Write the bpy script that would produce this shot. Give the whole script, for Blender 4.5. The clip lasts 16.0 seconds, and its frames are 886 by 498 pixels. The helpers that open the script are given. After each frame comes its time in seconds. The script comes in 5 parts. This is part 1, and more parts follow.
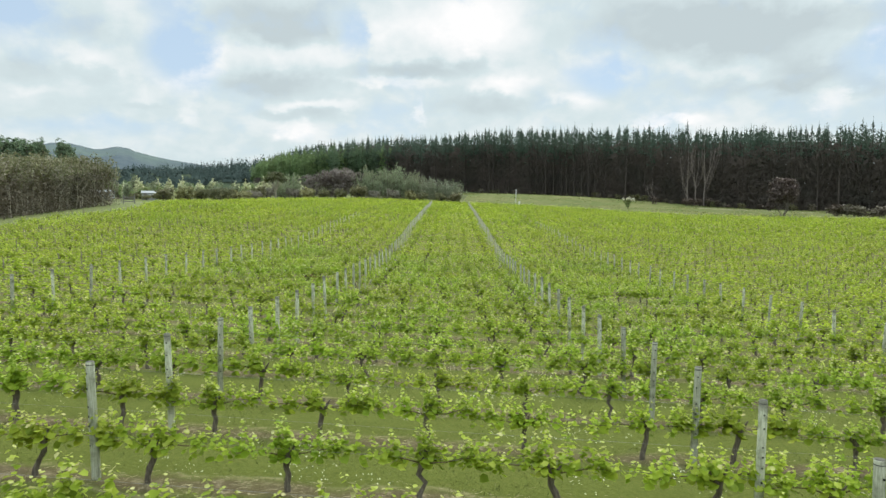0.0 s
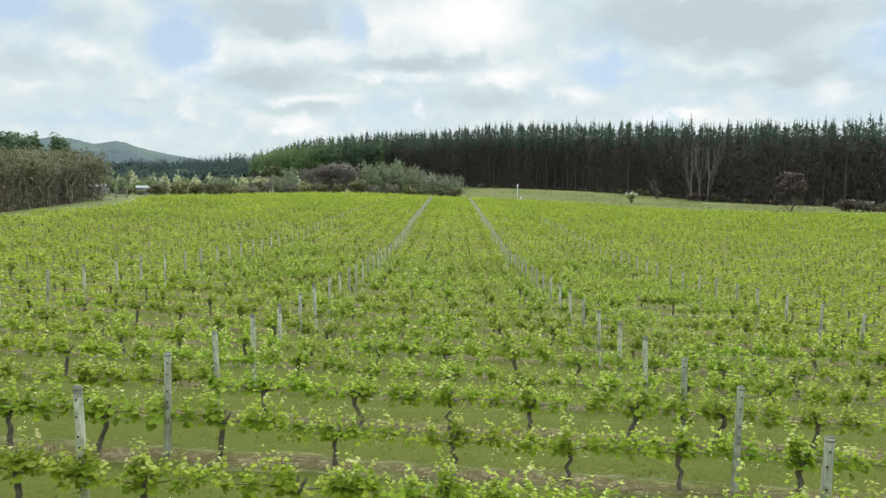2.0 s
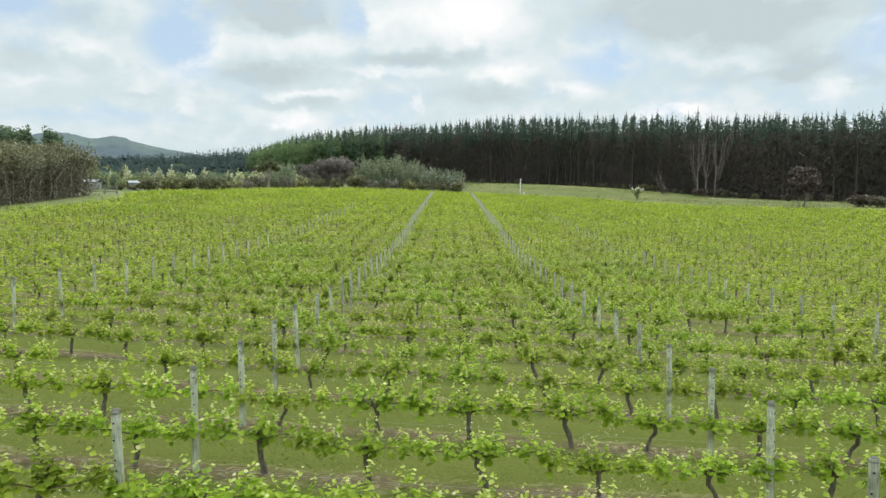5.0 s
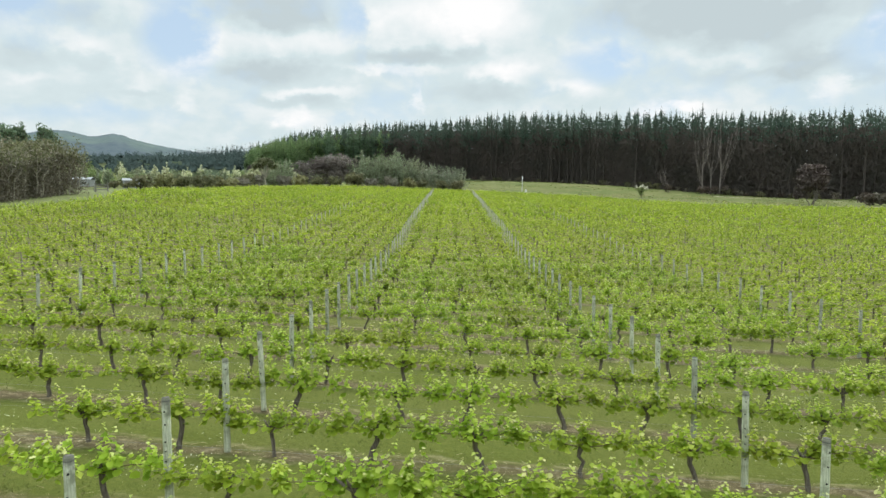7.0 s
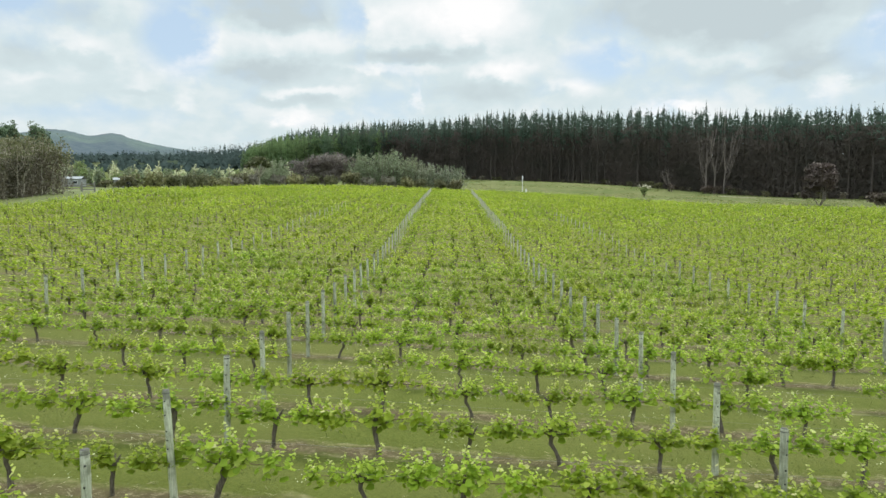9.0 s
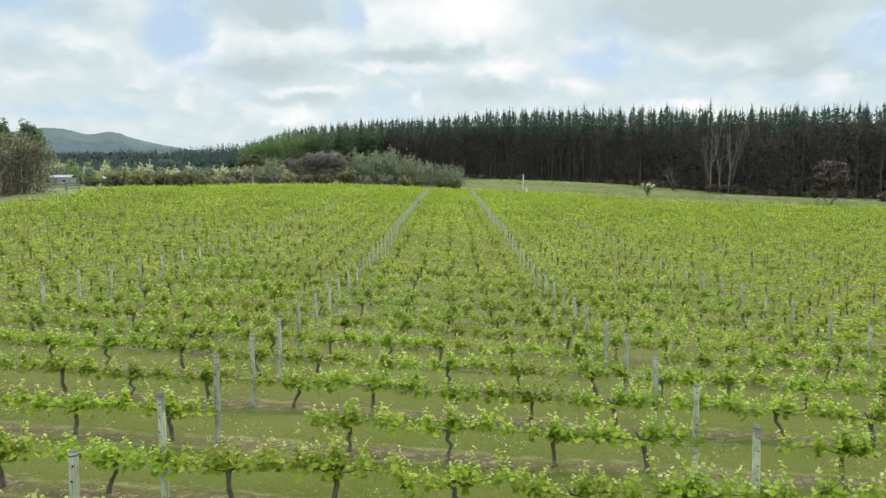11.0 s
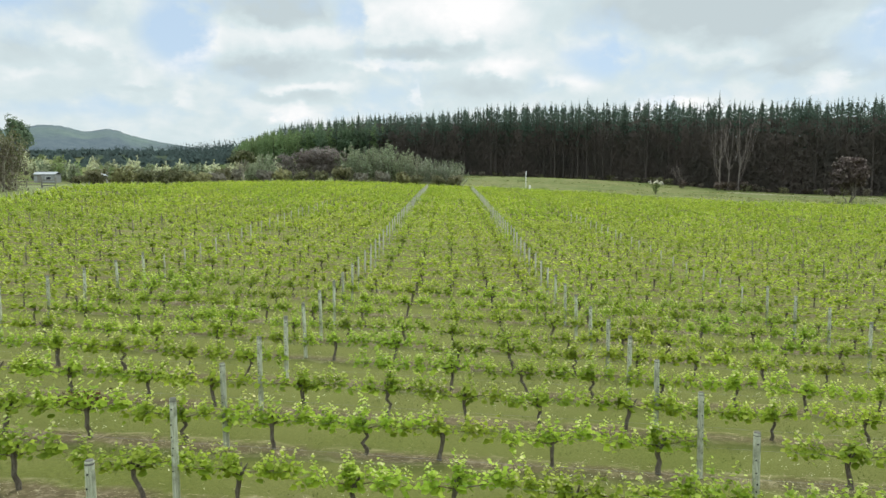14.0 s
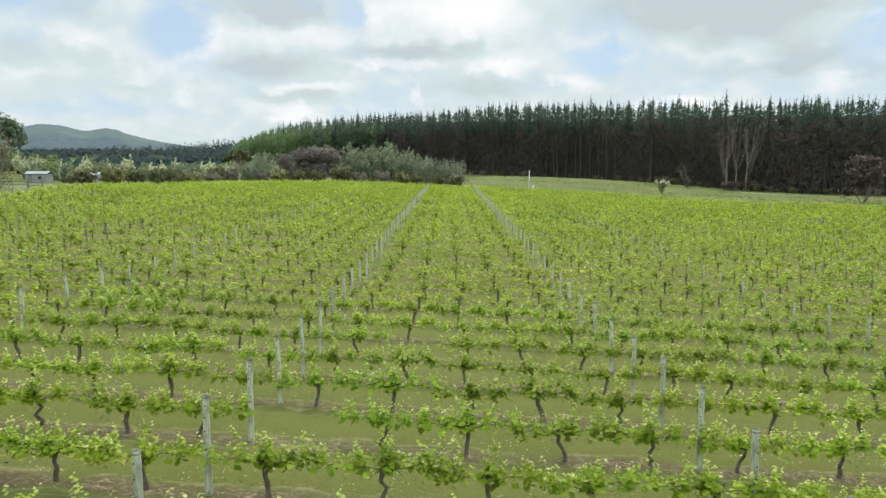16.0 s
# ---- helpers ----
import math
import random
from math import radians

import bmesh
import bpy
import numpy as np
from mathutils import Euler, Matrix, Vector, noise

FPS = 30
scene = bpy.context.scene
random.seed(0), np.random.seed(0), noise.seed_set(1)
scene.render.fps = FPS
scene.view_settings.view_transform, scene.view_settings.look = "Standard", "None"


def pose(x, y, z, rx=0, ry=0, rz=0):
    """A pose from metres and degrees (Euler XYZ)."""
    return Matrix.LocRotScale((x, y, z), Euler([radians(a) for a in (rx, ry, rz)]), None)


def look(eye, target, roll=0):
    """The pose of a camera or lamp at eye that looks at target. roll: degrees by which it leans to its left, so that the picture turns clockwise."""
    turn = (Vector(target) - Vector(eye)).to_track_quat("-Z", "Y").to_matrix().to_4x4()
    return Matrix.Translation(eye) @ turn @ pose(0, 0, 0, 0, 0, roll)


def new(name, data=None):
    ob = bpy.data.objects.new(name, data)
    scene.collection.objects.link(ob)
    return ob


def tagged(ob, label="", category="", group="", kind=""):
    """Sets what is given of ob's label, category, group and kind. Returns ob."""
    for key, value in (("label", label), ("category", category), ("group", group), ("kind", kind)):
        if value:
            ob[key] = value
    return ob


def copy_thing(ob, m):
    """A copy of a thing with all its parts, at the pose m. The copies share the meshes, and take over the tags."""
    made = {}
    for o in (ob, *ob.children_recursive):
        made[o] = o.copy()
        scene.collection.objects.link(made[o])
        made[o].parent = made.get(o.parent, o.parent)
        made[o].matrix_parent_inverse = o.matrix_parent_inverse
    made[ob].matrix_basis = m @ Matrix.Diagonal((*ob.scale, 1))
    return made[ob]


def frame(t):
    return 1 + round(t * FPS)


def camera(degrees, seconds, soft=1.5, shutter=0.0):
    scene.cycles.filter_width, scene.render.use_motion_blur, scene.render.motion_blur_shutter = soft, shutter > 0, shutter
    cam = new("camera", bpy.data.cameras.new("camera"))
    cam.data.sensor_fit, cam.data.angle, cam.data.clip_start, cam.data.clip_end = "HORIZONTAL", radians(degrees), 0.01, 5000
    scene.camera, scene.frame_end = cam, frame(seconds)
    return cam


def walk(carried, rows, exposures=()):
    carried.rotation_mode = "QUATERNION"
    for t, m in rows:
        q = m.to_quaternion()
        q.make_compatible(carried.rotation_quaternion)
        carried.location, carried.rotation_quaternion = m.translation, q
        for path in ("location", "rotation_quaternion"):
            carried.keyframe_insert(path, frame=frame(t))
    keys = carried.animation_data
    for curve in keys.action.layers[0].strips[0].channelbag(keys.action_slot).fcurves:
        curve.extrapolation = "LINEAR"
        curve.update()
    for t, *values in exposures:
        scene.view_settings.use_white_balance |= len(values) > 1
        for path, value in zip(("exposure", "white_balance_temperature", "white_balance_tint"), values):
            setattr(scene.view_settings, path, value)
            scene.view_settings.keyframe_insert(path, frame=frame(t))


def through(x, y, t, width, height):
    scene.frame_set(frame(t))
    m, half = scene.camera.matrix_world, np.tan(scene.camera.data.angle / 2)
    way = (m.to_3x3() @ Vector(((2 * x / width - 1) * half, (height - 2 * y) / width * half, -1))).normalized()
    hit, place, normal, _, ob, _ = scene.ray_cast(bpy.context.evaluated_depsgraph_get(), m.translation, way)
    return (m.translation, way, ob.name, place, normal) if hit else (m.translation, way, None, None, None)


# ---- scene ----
cam = camera(66.0, 16.0)
PATH = [
    (0.0, pose(0.011, 0.010, 3.957, 85.891, 0.07, 0.750)),
    (0.5, pose(-0.045, 0.883, 3.973, 85.764, 0.07, 0.750)),
    (1.0, pose(-0.122, 1.725, 3.987, 85.633, 0.07, 0.735)),
    (1.5, pose(-0.215, 2.545, 3.999, 85.514, 0.07, 0.702)),
    (2.0, pose(-0.303, 3.350, 4.008, 85.443, 0.07, 0.688)),
    (2.5, pose(-0.395, 4.148, 4.016, 85.356, 0.07, 0.676)),
    (3.0, pose(-0.489, 4.947, 4.022, 85.304, 0.07, 0.664)),
    (3.5, pose(-0.575, 5.751, 4.027, 85.220, 0.07, 0.633)),
    (4.0, pose(-0.662, 6.566, 4.030, 85.157, 0.07, 0.631)),
    (6.5, pose(-0.915, 10.959, 4.027, 84.897, 0.07, 0.625)),
    (7.0, pose(-0.912, 11.920, 4.024, 84.867, 0.07, 0.631)),
    (7.5, pose(-0.893, 12.911, 4.020, 84.823, 0.07, 0.636)),
    (8.0, pose(-0.839, 13.933, 4.017, 84.823, 0.07, 0.621)),
    (8.5, pose(-0.777, 14.984, 4.012, 84.825, 0.07, 0.602)),
    (9.0, pose(-0.709, 16.064, 4.008, 84.827, 0.07, 0.582)),
    (11.5, pose(-0.411, 21.799, 3.990, 84.693, 0.07, 0.557)),
    (12.0, pose(-0.407, 22.985, 3.988, 84.657, 0.07, 0.547)),
    (12.5, pose(-0.423, 24.171, 3.986, 84.627, 0.07, 0.529)),
    (13.0, pose(-0.457, 25.351, 3.986, 84.574, 0.07, 0.508)),
    (13.5, pose(-0.510, 26.516, 3.987, 84.544, 0.07, 0.494)),
    (14.0, pose(-0.576, 27.660, 3.989, 84.513, 0.07, 0.494)),
    (14.5, pose(-0.652, 28.773, 3.992, 84.472, 0.07, 0.484)),
    (15.0, pose(-0.737, 29.846, 3.997, 84.464, 0.07, 0.481)),
    (15.5, pose(-0.811, 30.869, 4.004, 84.471, 0.07, 0.480)),
    (16.0, pose(-0.858, 31.830, 4.012, 84.474, 0.07, 0.497)),
]
walk(cam, PATH)

# ---------------------------------------------------------------- light
SUN_ELEV, SUN_AZ = 56.0, 12.0          # degrees above the horizon, degrees right of straight ahead


def sky_world():
    w = bpy.data.worlds.new("cloudy_sky")
    scene.world = w
    w.use_nodes = True
    nt = w.node_tree
    nt.nodes.clear()
    N, L = nt.nodes.new, nt.links.new

    def val(op, a, b=None, c=None):
        n = N("ShaderNodeMath")
        n.operation = op
        for i, v in enumerate((a, b, c)):
            if v is None:
                continue
            if isinstance(v, (int, float)):
                n.inputs[i].default_value = v
            else:
                L(v, n.inputs[i])
        return n.outputs[0]

    out, bg = N("ShaderNodeOutputWorld"), N("ShaderNodeBackground")
    sky = N("ShaderNodeTexSky")
    sky.sky_type, sky.sun_disc = "NISHITA", False
    sky.sun_elevation, sky.sun_rotation = radians(SUN_ELEV), radians(SUN_AZ)
    sky.air_density, sky.dust_density = 1.0, 0.6
    tc, sep = N("ShaderNodeTexCoord"), N("ShaderNodeSeparateXYZ")
    L(tc.outputs["Generated"], sep.inputs[0])
    az = val("ARCTAN2", sep.outputs[0], sep.outputs[1])
    el = val("ARCSINE", sep.outputs[2])
    # clouds flatten towards the horizon
    ely = val("POWER", val("MAXIMUM", el, 0.002), 0.75)
    comb = N("ShaderNodeCombineXYZ")
    L(az, comb.inputs[0]); L(ely, comb.inputs[1])

    def noise_at(scale, sx, sy, off, detail, rough, dist=0.0):
        m = N("ShaderNodeMapping")
        m.inputs["Scale"].default_value = (sx, sy, 1)
        m.inputs["Location"].default_value = off
        L(comb.outputs[0], m.inputs[0])
        n = N("ShaderNodeTexNoise")
        n.inputs["Scale"].default_value = scale
        n.inputs["Detail"].default_value, n.inputs["Roughness"].default_value = detail, rough
        n.inputs["Distortion"].default_value = dist
        L(m.outputs[0], n.inputs[0])
        return n.outputs[0]

    big = noise_at(1.0, 8.0, 9.0, (3.1, 1.7, 0.0), 8, 0.5, 0.1)
    shade = noise_at(1.0, 9.0, 12.0, (7.4, 0.3, 2.0), 7, 0.5, 0.1)
    above = noise_at(1.0, 8.0, 9.0, (3.1, 1.7 + 9.0 * 0.028, 0.0), 8, 0.5, 0.1)
    fine = noise_at(1.0, 26.0, 30.0, (1.4, 5.3, 1.0), 5, 0.55, 0.2)
    waz = val("ADD", az, val("MULTIPLY", val("SUBTRACT", fine, 0.5), 0.07))
    wel = val("ADD", el, val("MULTIPLY", val("SUBTRACT", big, 0.5), 0.07))
    # gaps of blue between the clouds: azimuth, elevation, half widths, depth
    gap = None
    for a, e, ra, re_, k in SKY_GAPS:
        q = val("ADD", val("POWER", val("DIVIDE", val("SUBTRACT", waz, a), ra), 2.0),
                val("POWER", val("DIVIDE", val("SUBTRACT", wel, e), re_), 2.0))
        g = val("MULTIPLY", val("EXPONENT", val("MULTIPLY", q, -1.0)), k)
        gap = g if gap is None else val("ADD", gap, g)
    cover = val("SUBTRACT", val("ADD", val("ADD", val("MULTIPLY", val("SUBTRACT", big, 0.5), 1.6), 0.38),
                                val("MULTIPLY", val("SUBTRACT", fine, 0.5), 0.6)), val("MULTIPLY", gap, 0.85))
    cr = N("ShaderNodeValToRGB")
    cr.color_ramp.elements[0].position, cr.color_ramp.elements[1].position = 0.0, 0.55
    cr.color_ramp.elements[0].color, cr.color_ramp.elements[1].color = (0, 0, 0, 1), (1, 1, 1, 1)
    L(val("ADD", cover, 0.25), cr.inputs[0])
    # bright tops, grey undersides
    sh = val("ADD", val("ADD", val("MULTIPLY", val("SUBTRACT", shade, 0.5), 0.4), val("MULTIPLY", val("SUBTRACT", big, above), 0.9)), val("ADD", val("MULTIPLY", val("SUBTRACT", fine, 0.5), 0.35), 0.55))
    puff = noise_at(1.0, 15.0, 20.0, (5.2, 2.6, 3.0), 6, 0.55, 0.0)
    taz = val("ADD", az, val("ADD", val("MULTIPLY", val("SUBTRACT", fine, 0.5), 0.06), val("MULTIPLY", val("SUBTRACT", puff, 0.5), 0.05)))
    tel = val("ADD", el, val("ADD", val("MULTIPLY", val("SUBTRACT", puff, 0.5), 0.045), val("MULTIPLY", val("SUBTRACT", fine, 0.5), 0.02)))
    dk = None
    for a, e, ra, re_, k in SKY_GREY + SKY_LIT:
        q = val("ADD", val("POWER", val("DIVIDE", val("SUBTRACT", taz, a), ra), 2.0),
                val("POWER", val("DIVIDE", val("SUBTRACT", tel, e), re_), 2.0))
        g = val("MULTIPLY", val("EXPONENT", val("MULTIPLY", val("POWER", q, 1.6), -0.8)), k)
        dk = g if dk is None else val("ADD", dk, g)
    cc = N("ShaderNodeValToRGB")
    for el_, (p, c) in zip((cc.color_ramp.elements[0], cc.color_ramp.elements[1], cc.color_ramp.elements.new(0.5)),
                           ((0.0, (0.56, 0.65, 0.68, 1)), (1.0, (0.85, 0.94, 0.95, 1)), (0.5, (0.68, 0.79, 0.815, 1)))):
        el_.position, el_.color = p, c
    L(val("ADD", sh, dk), cc.inputs[0])
    blue = N("ShaderNodeMix")
    blue.data_type = "RGBA"
    blue.inputs["Factor"].default_value = 0.72
    skys = N("ShaderNodeVectorMath")
    skys.operation = "SCALE"
    skys.inputs["Scale"].default_value = 0.11
    L(sky.outputs[0], skys.inputs[0])
    L(skys.outputs[0], blue.inputs["A"])
    blue.inputs["B"].default_value = (0.58, 0.74, 0.90, 1)   # thin veil over the blue
    mix = N("ShaderNodeMix")
    mix.data_type = "RGBA"
    L(cr.outputs[0], mix.inputs["Factor"])
    L(blue.outputs["Result"], mix.inputs["A"])
    L(cc.outputs[0], mix.inputs["B"])
    L(mix.outputs["Result"], bg.inputs[0])
    # thin bright cloud overhead, round the veiled sun
    L(val("ADD", val("MULTIPLY", val("MINIMUM", val("MAXIMUM", val("MULTIPLY", val("SUBTRACT", el, 0.30), 1.6), 0.0), 1.0), 2.2), 1.0), bg.inputs[1])
    L(bg.outputs[0], out.inputs[0])


SKY_GAPS = ((-0.376, 0.213, 0.040, 0.060, 1.0), (-0.570, 0.225, 0.045, 0.030, 0.8), (-0.136, 0.235, 0.022, 0.036, 0.75),
            (0.214, 0.172, 0.045, 0.028, 0.9), (0.545, 0.178, 0.045, 0.040, 0.7), (-0.500, 0.095, 0.120, 0.013, 0.55),
            (-0.206, 0.100, 0.060, 0.012, 0.5), (0.60, 0.115, 0.050, 0.018, 0.5))
# grey undersides and lit heads of the clouds: azimuth, elevation, half widths, strength
SKY_GREY = ((-0.265, 0.244, 0.093, 0.029, -0.5), (-0.218, 0.227, 0.059, 0.013, -0.3), (-0.047, 0.185, 0.087, 0.011, -0.5), (0.284, 0.235, 0.099, 0.032, -0.5),
            (0.400, 0.215, 0.084, 0.037, -0.65), (0.474, 0.156, 0.039, 0.024, -0.5), (0.537, 0.141, 0.034, 0.009, -0.4), (-0.488, 0.210, 0.039, 0.019, -0.25),
            (-0.563, 0.155, 0.039, 0.015, -0.3), (-0.478, 0.162, 0.042, 0.010, -0.25), (-0.265, 0.161, 0.073, 0.015, -0.5), (-0.226, 0.122, 0.059, 0.010, -0.35),
            (-0.427, 0.121, 0.027, 0.006, -0.2), (0.044, 0.136, 0.070, 0.015, -0.28), (0.358, 0.151, 0.040, 0.012, -0.2), (0.525, 0.223, 0.068, 0.016, -0.4),
            (0.434, 0.143, 0.037, 0.009, -0.3))
SKY_LIT = ((0.044, 0.246, 0.070, 0.043, 0.43), (-0.068, 0.233, 0.049, 0.037, 0.23), (-0.304, 0.210, 0.045, 0.014, 0.17), (-0.335, 0.187, 0.027, 0.019, 0.29),
            (-0.356, 0.164, 0.029, 0.016, 0.29), (-0.186, 0.197, 0.068, 0.016, 0.20), (0.078, 0.165, 0.040, 0.014, 0.35), (-0.089, 0.167, 0.066, 0.007, 0.32),
            (-0.194, 0.134, 0.053, 0.007, 0.32), (-0.363, 0.117, 0.016, 0.013, 0.26), (-0.046, 0.125, 0.007, 0.018, 0.29), (-0.494, 0.187, 0.032, 0.015, 0.14),
            (-0.551, 0.140, 0.030, 0.008, 0.17), (0.500, 0.130, 0.027, 0.017, 0.41), (0.549, 0.198, 0.016, 0.007, 0.41), (0.330, 0.190, 0.033, 0.028, 0.20),
            (0.393, 0.170, 0.042, 0.014, 0.20), (0.174, 0.142, 0.044, 0.011, 0.26), (0.306, 0.109, 0.044, 0.006, 0.41), (-0.222, 0.098, 0.025, 0.011, 0.32))
sky_world()
sun = new("sun", bpy.data.lights.new("sun", "SUN"))
sun.data.energy, sun.data.angle, sun.data.color = 2.3, radians(14), (1.0, 0.95, 0.86)
sun.matrix_world = look((0, 0, 60), (-math.sin(radians(SUN_AZ)) * math.cos(radians(SUN_ELEV)), -math.cos(radians(SUN_AZ)) * math.cos(radians(SUN_ELEV)),
                                     60 - math.sin(radians(SUN_ELEV))))

# ---------------------------------------------------------------- materials


def shader(name, rough=0.8):
    m = bpy.data.materials.new(name)
    m.use_nodes = True
    nt = m.node_tree
    b = nt.nodes["Principled BSDF"]
    b.inputs["Roughness"].default_value = rough
    b.inputs["Specular IOR Level"].default_value = 0.3
    return m, nt, b


def tex_noise(nt, vec, scale, detail=4.0, rough=0.55):
    n = nt.nodes.new("ShaderNodeTexNoise")
    n.inputs["Scale"].default_value, n.inputs["Detail"].default_value = scale, detail
    n.inputs["Roughness"].default_value = rough
    if vec is not None:
        nt.links.new(vec, n.inputs["Vector"])
    return n.outputs[0]


def ramp(nt, fac, stops):
    r = nt.nodes.new("ShaderNodeValToRGB")
    els = r.color_ramp.elements
    while len(els) < len(stops):
        els.new(0.5)
    for e, (p, c) in zip(els, stops):
        e.position, e.color = p, (*c, 1)
    nt.links.new(fac, r.inputs[0])
    return r.outputs[0]


def blend(nt, fac, a, b, mode="MIX"):
    n = nt.nodes.new("ShaderNodeMix")
    n.data_type, n.blend_type = "RGBA", mode
    for sock, v in (("Factor", fac), ("A", a), ("B", b)):
        if isinstance(v, float):
            n.inputs[sock].default_value = v
        elif isinstance(v, tuple):
            n.inputs[sock].default_value = (*v, 1)
        else:
            nt.links.new(v, n.inputs[sock])
    return n.outputs["Result"]


def calc(nt, op, a, b=None, c=None):
    n = nt.nodes.new("ShaderNodeMath")
    n.operation = op
    for i, v in enumerate((a, b, c)):
        if v is None:
            continue
        if isinstance(v, (int, float)):
            n.inputs[i].default_value = v
        else:
            nt.links.new(v, n.inputs[i])
    return n.outputs[0]


def bump(nt, b, height, strength, dist):
    n = nt.nodes.new("ShaderNodeBump")
    n.inputs["Strength"].default_value, n.inputs["Distance"].default_value = strength, dist
    nt.links.new(height, n.inputs["Height"])
    nt.links.new(n.outputs[0], b.inputs["Normal"])


def coords(nt, kind="Object"):
    return nt.nodes.new("ShaderNodeTexCoord").outputs[kind]


def leaf_material(name, stops, through=0.35, rough=0.5, vigour=False):
    """Leaves: each leaf takes its own tone, each plant a slight shift, and some light passes through."""
    m, nt, b = shader(name, rough)
    b.inputs["Specular IOR Level"].default_value = 0.14
    g = nt.nodes.new("ShaderNodeNewGeometry")
    oi = nt.nodes.new("ShaderNodeObjectInfo")
    col = ramp(nt, g.outputs["Random Per Island"], stops)
    hs = nt.nodes.new("ShaderNodeHueSaturation")
    nt.links.new(calc(nt, "ADD", calc(nt, "MULTIPLY", oi.outputs["Random"], 0.012), 0.495), hs.inputs["Hue"])
    nt.links.new(calc(nt, "ADD", calc(nt, "MULTIPLY", oi.outputs["Random"], 0.2), 0.92), hs.inputs["Value"])
    nt.links.new(col, hs.inputs["Color"])
    patch = tex_noise(nt, g.outputs["Position"], 0.12, 3)
    col = blend(nt, 1.0, hs.outputs[0], ramp(nt, patch, ((0.3, (0.8, 0.86, 0.8)), (0.7, (1.1, 1.06, 1.0)))), "MULTIPLY")
    if vigour:
        # stronger and weaker plants, in uneven drifts
        drift = tex_noise(nt, g.outputs["Position"], 0.22, 3)
        col = blend(nt, 1.0, col, ramp(nt, drift, ((0.38, (1.04, 1.03, 1.0)), (0.64, (0.90, 0.86, 0.88)))), "MULTIPLY")
    nt.links.new(col, b.inputs["Base Color"])
    tr = nt.nodes.new("ShaderNodeBsdfTranslucent")
    nt.links.new(col, tr.inputs[0])
    mx = nt.nodes.new("ShaderNodeMixShader")
    mx.inputs[0].default_value = through
    nt.links.new(b.outputs[0], mx.inputs[1]); nt.links.new(tr.outputs[0], mx.inputs[2])
    nt.links.new(mx.outputs[0], nt.nodes["Material Output"].inputs[0])
    return m


def bark_material(name, dark, light, scale=14.0):
    m, nt, b = shader(name, 0.95)
    b.inputs["Specular IOR Level"].default_value = 0.1
    c = coords(nt)
    mp = nt.nodes.new("ShaderNodeMapping")
    mp.inputs["Scale"].default_value = (1, 1, 0.25)
    nt.links.new(c, mp.inputs[0])
    n = tex_noise(nt, mp.outputs[0], scale, 6, 0.65)
    nt.links.new(ramp(nt, n, ((0.3, dark), (0.7, light))), b.inputs["Base Color"])
    bump(nt, b, n, 0.7, 0.02)
    return m


ROW0, ROW_STEP, ROW_SLANT = 9.0, 2.4, -0.04      # first row at the post line, spacing, drift along the row
POST_X, BAY = -4.8, 8.81


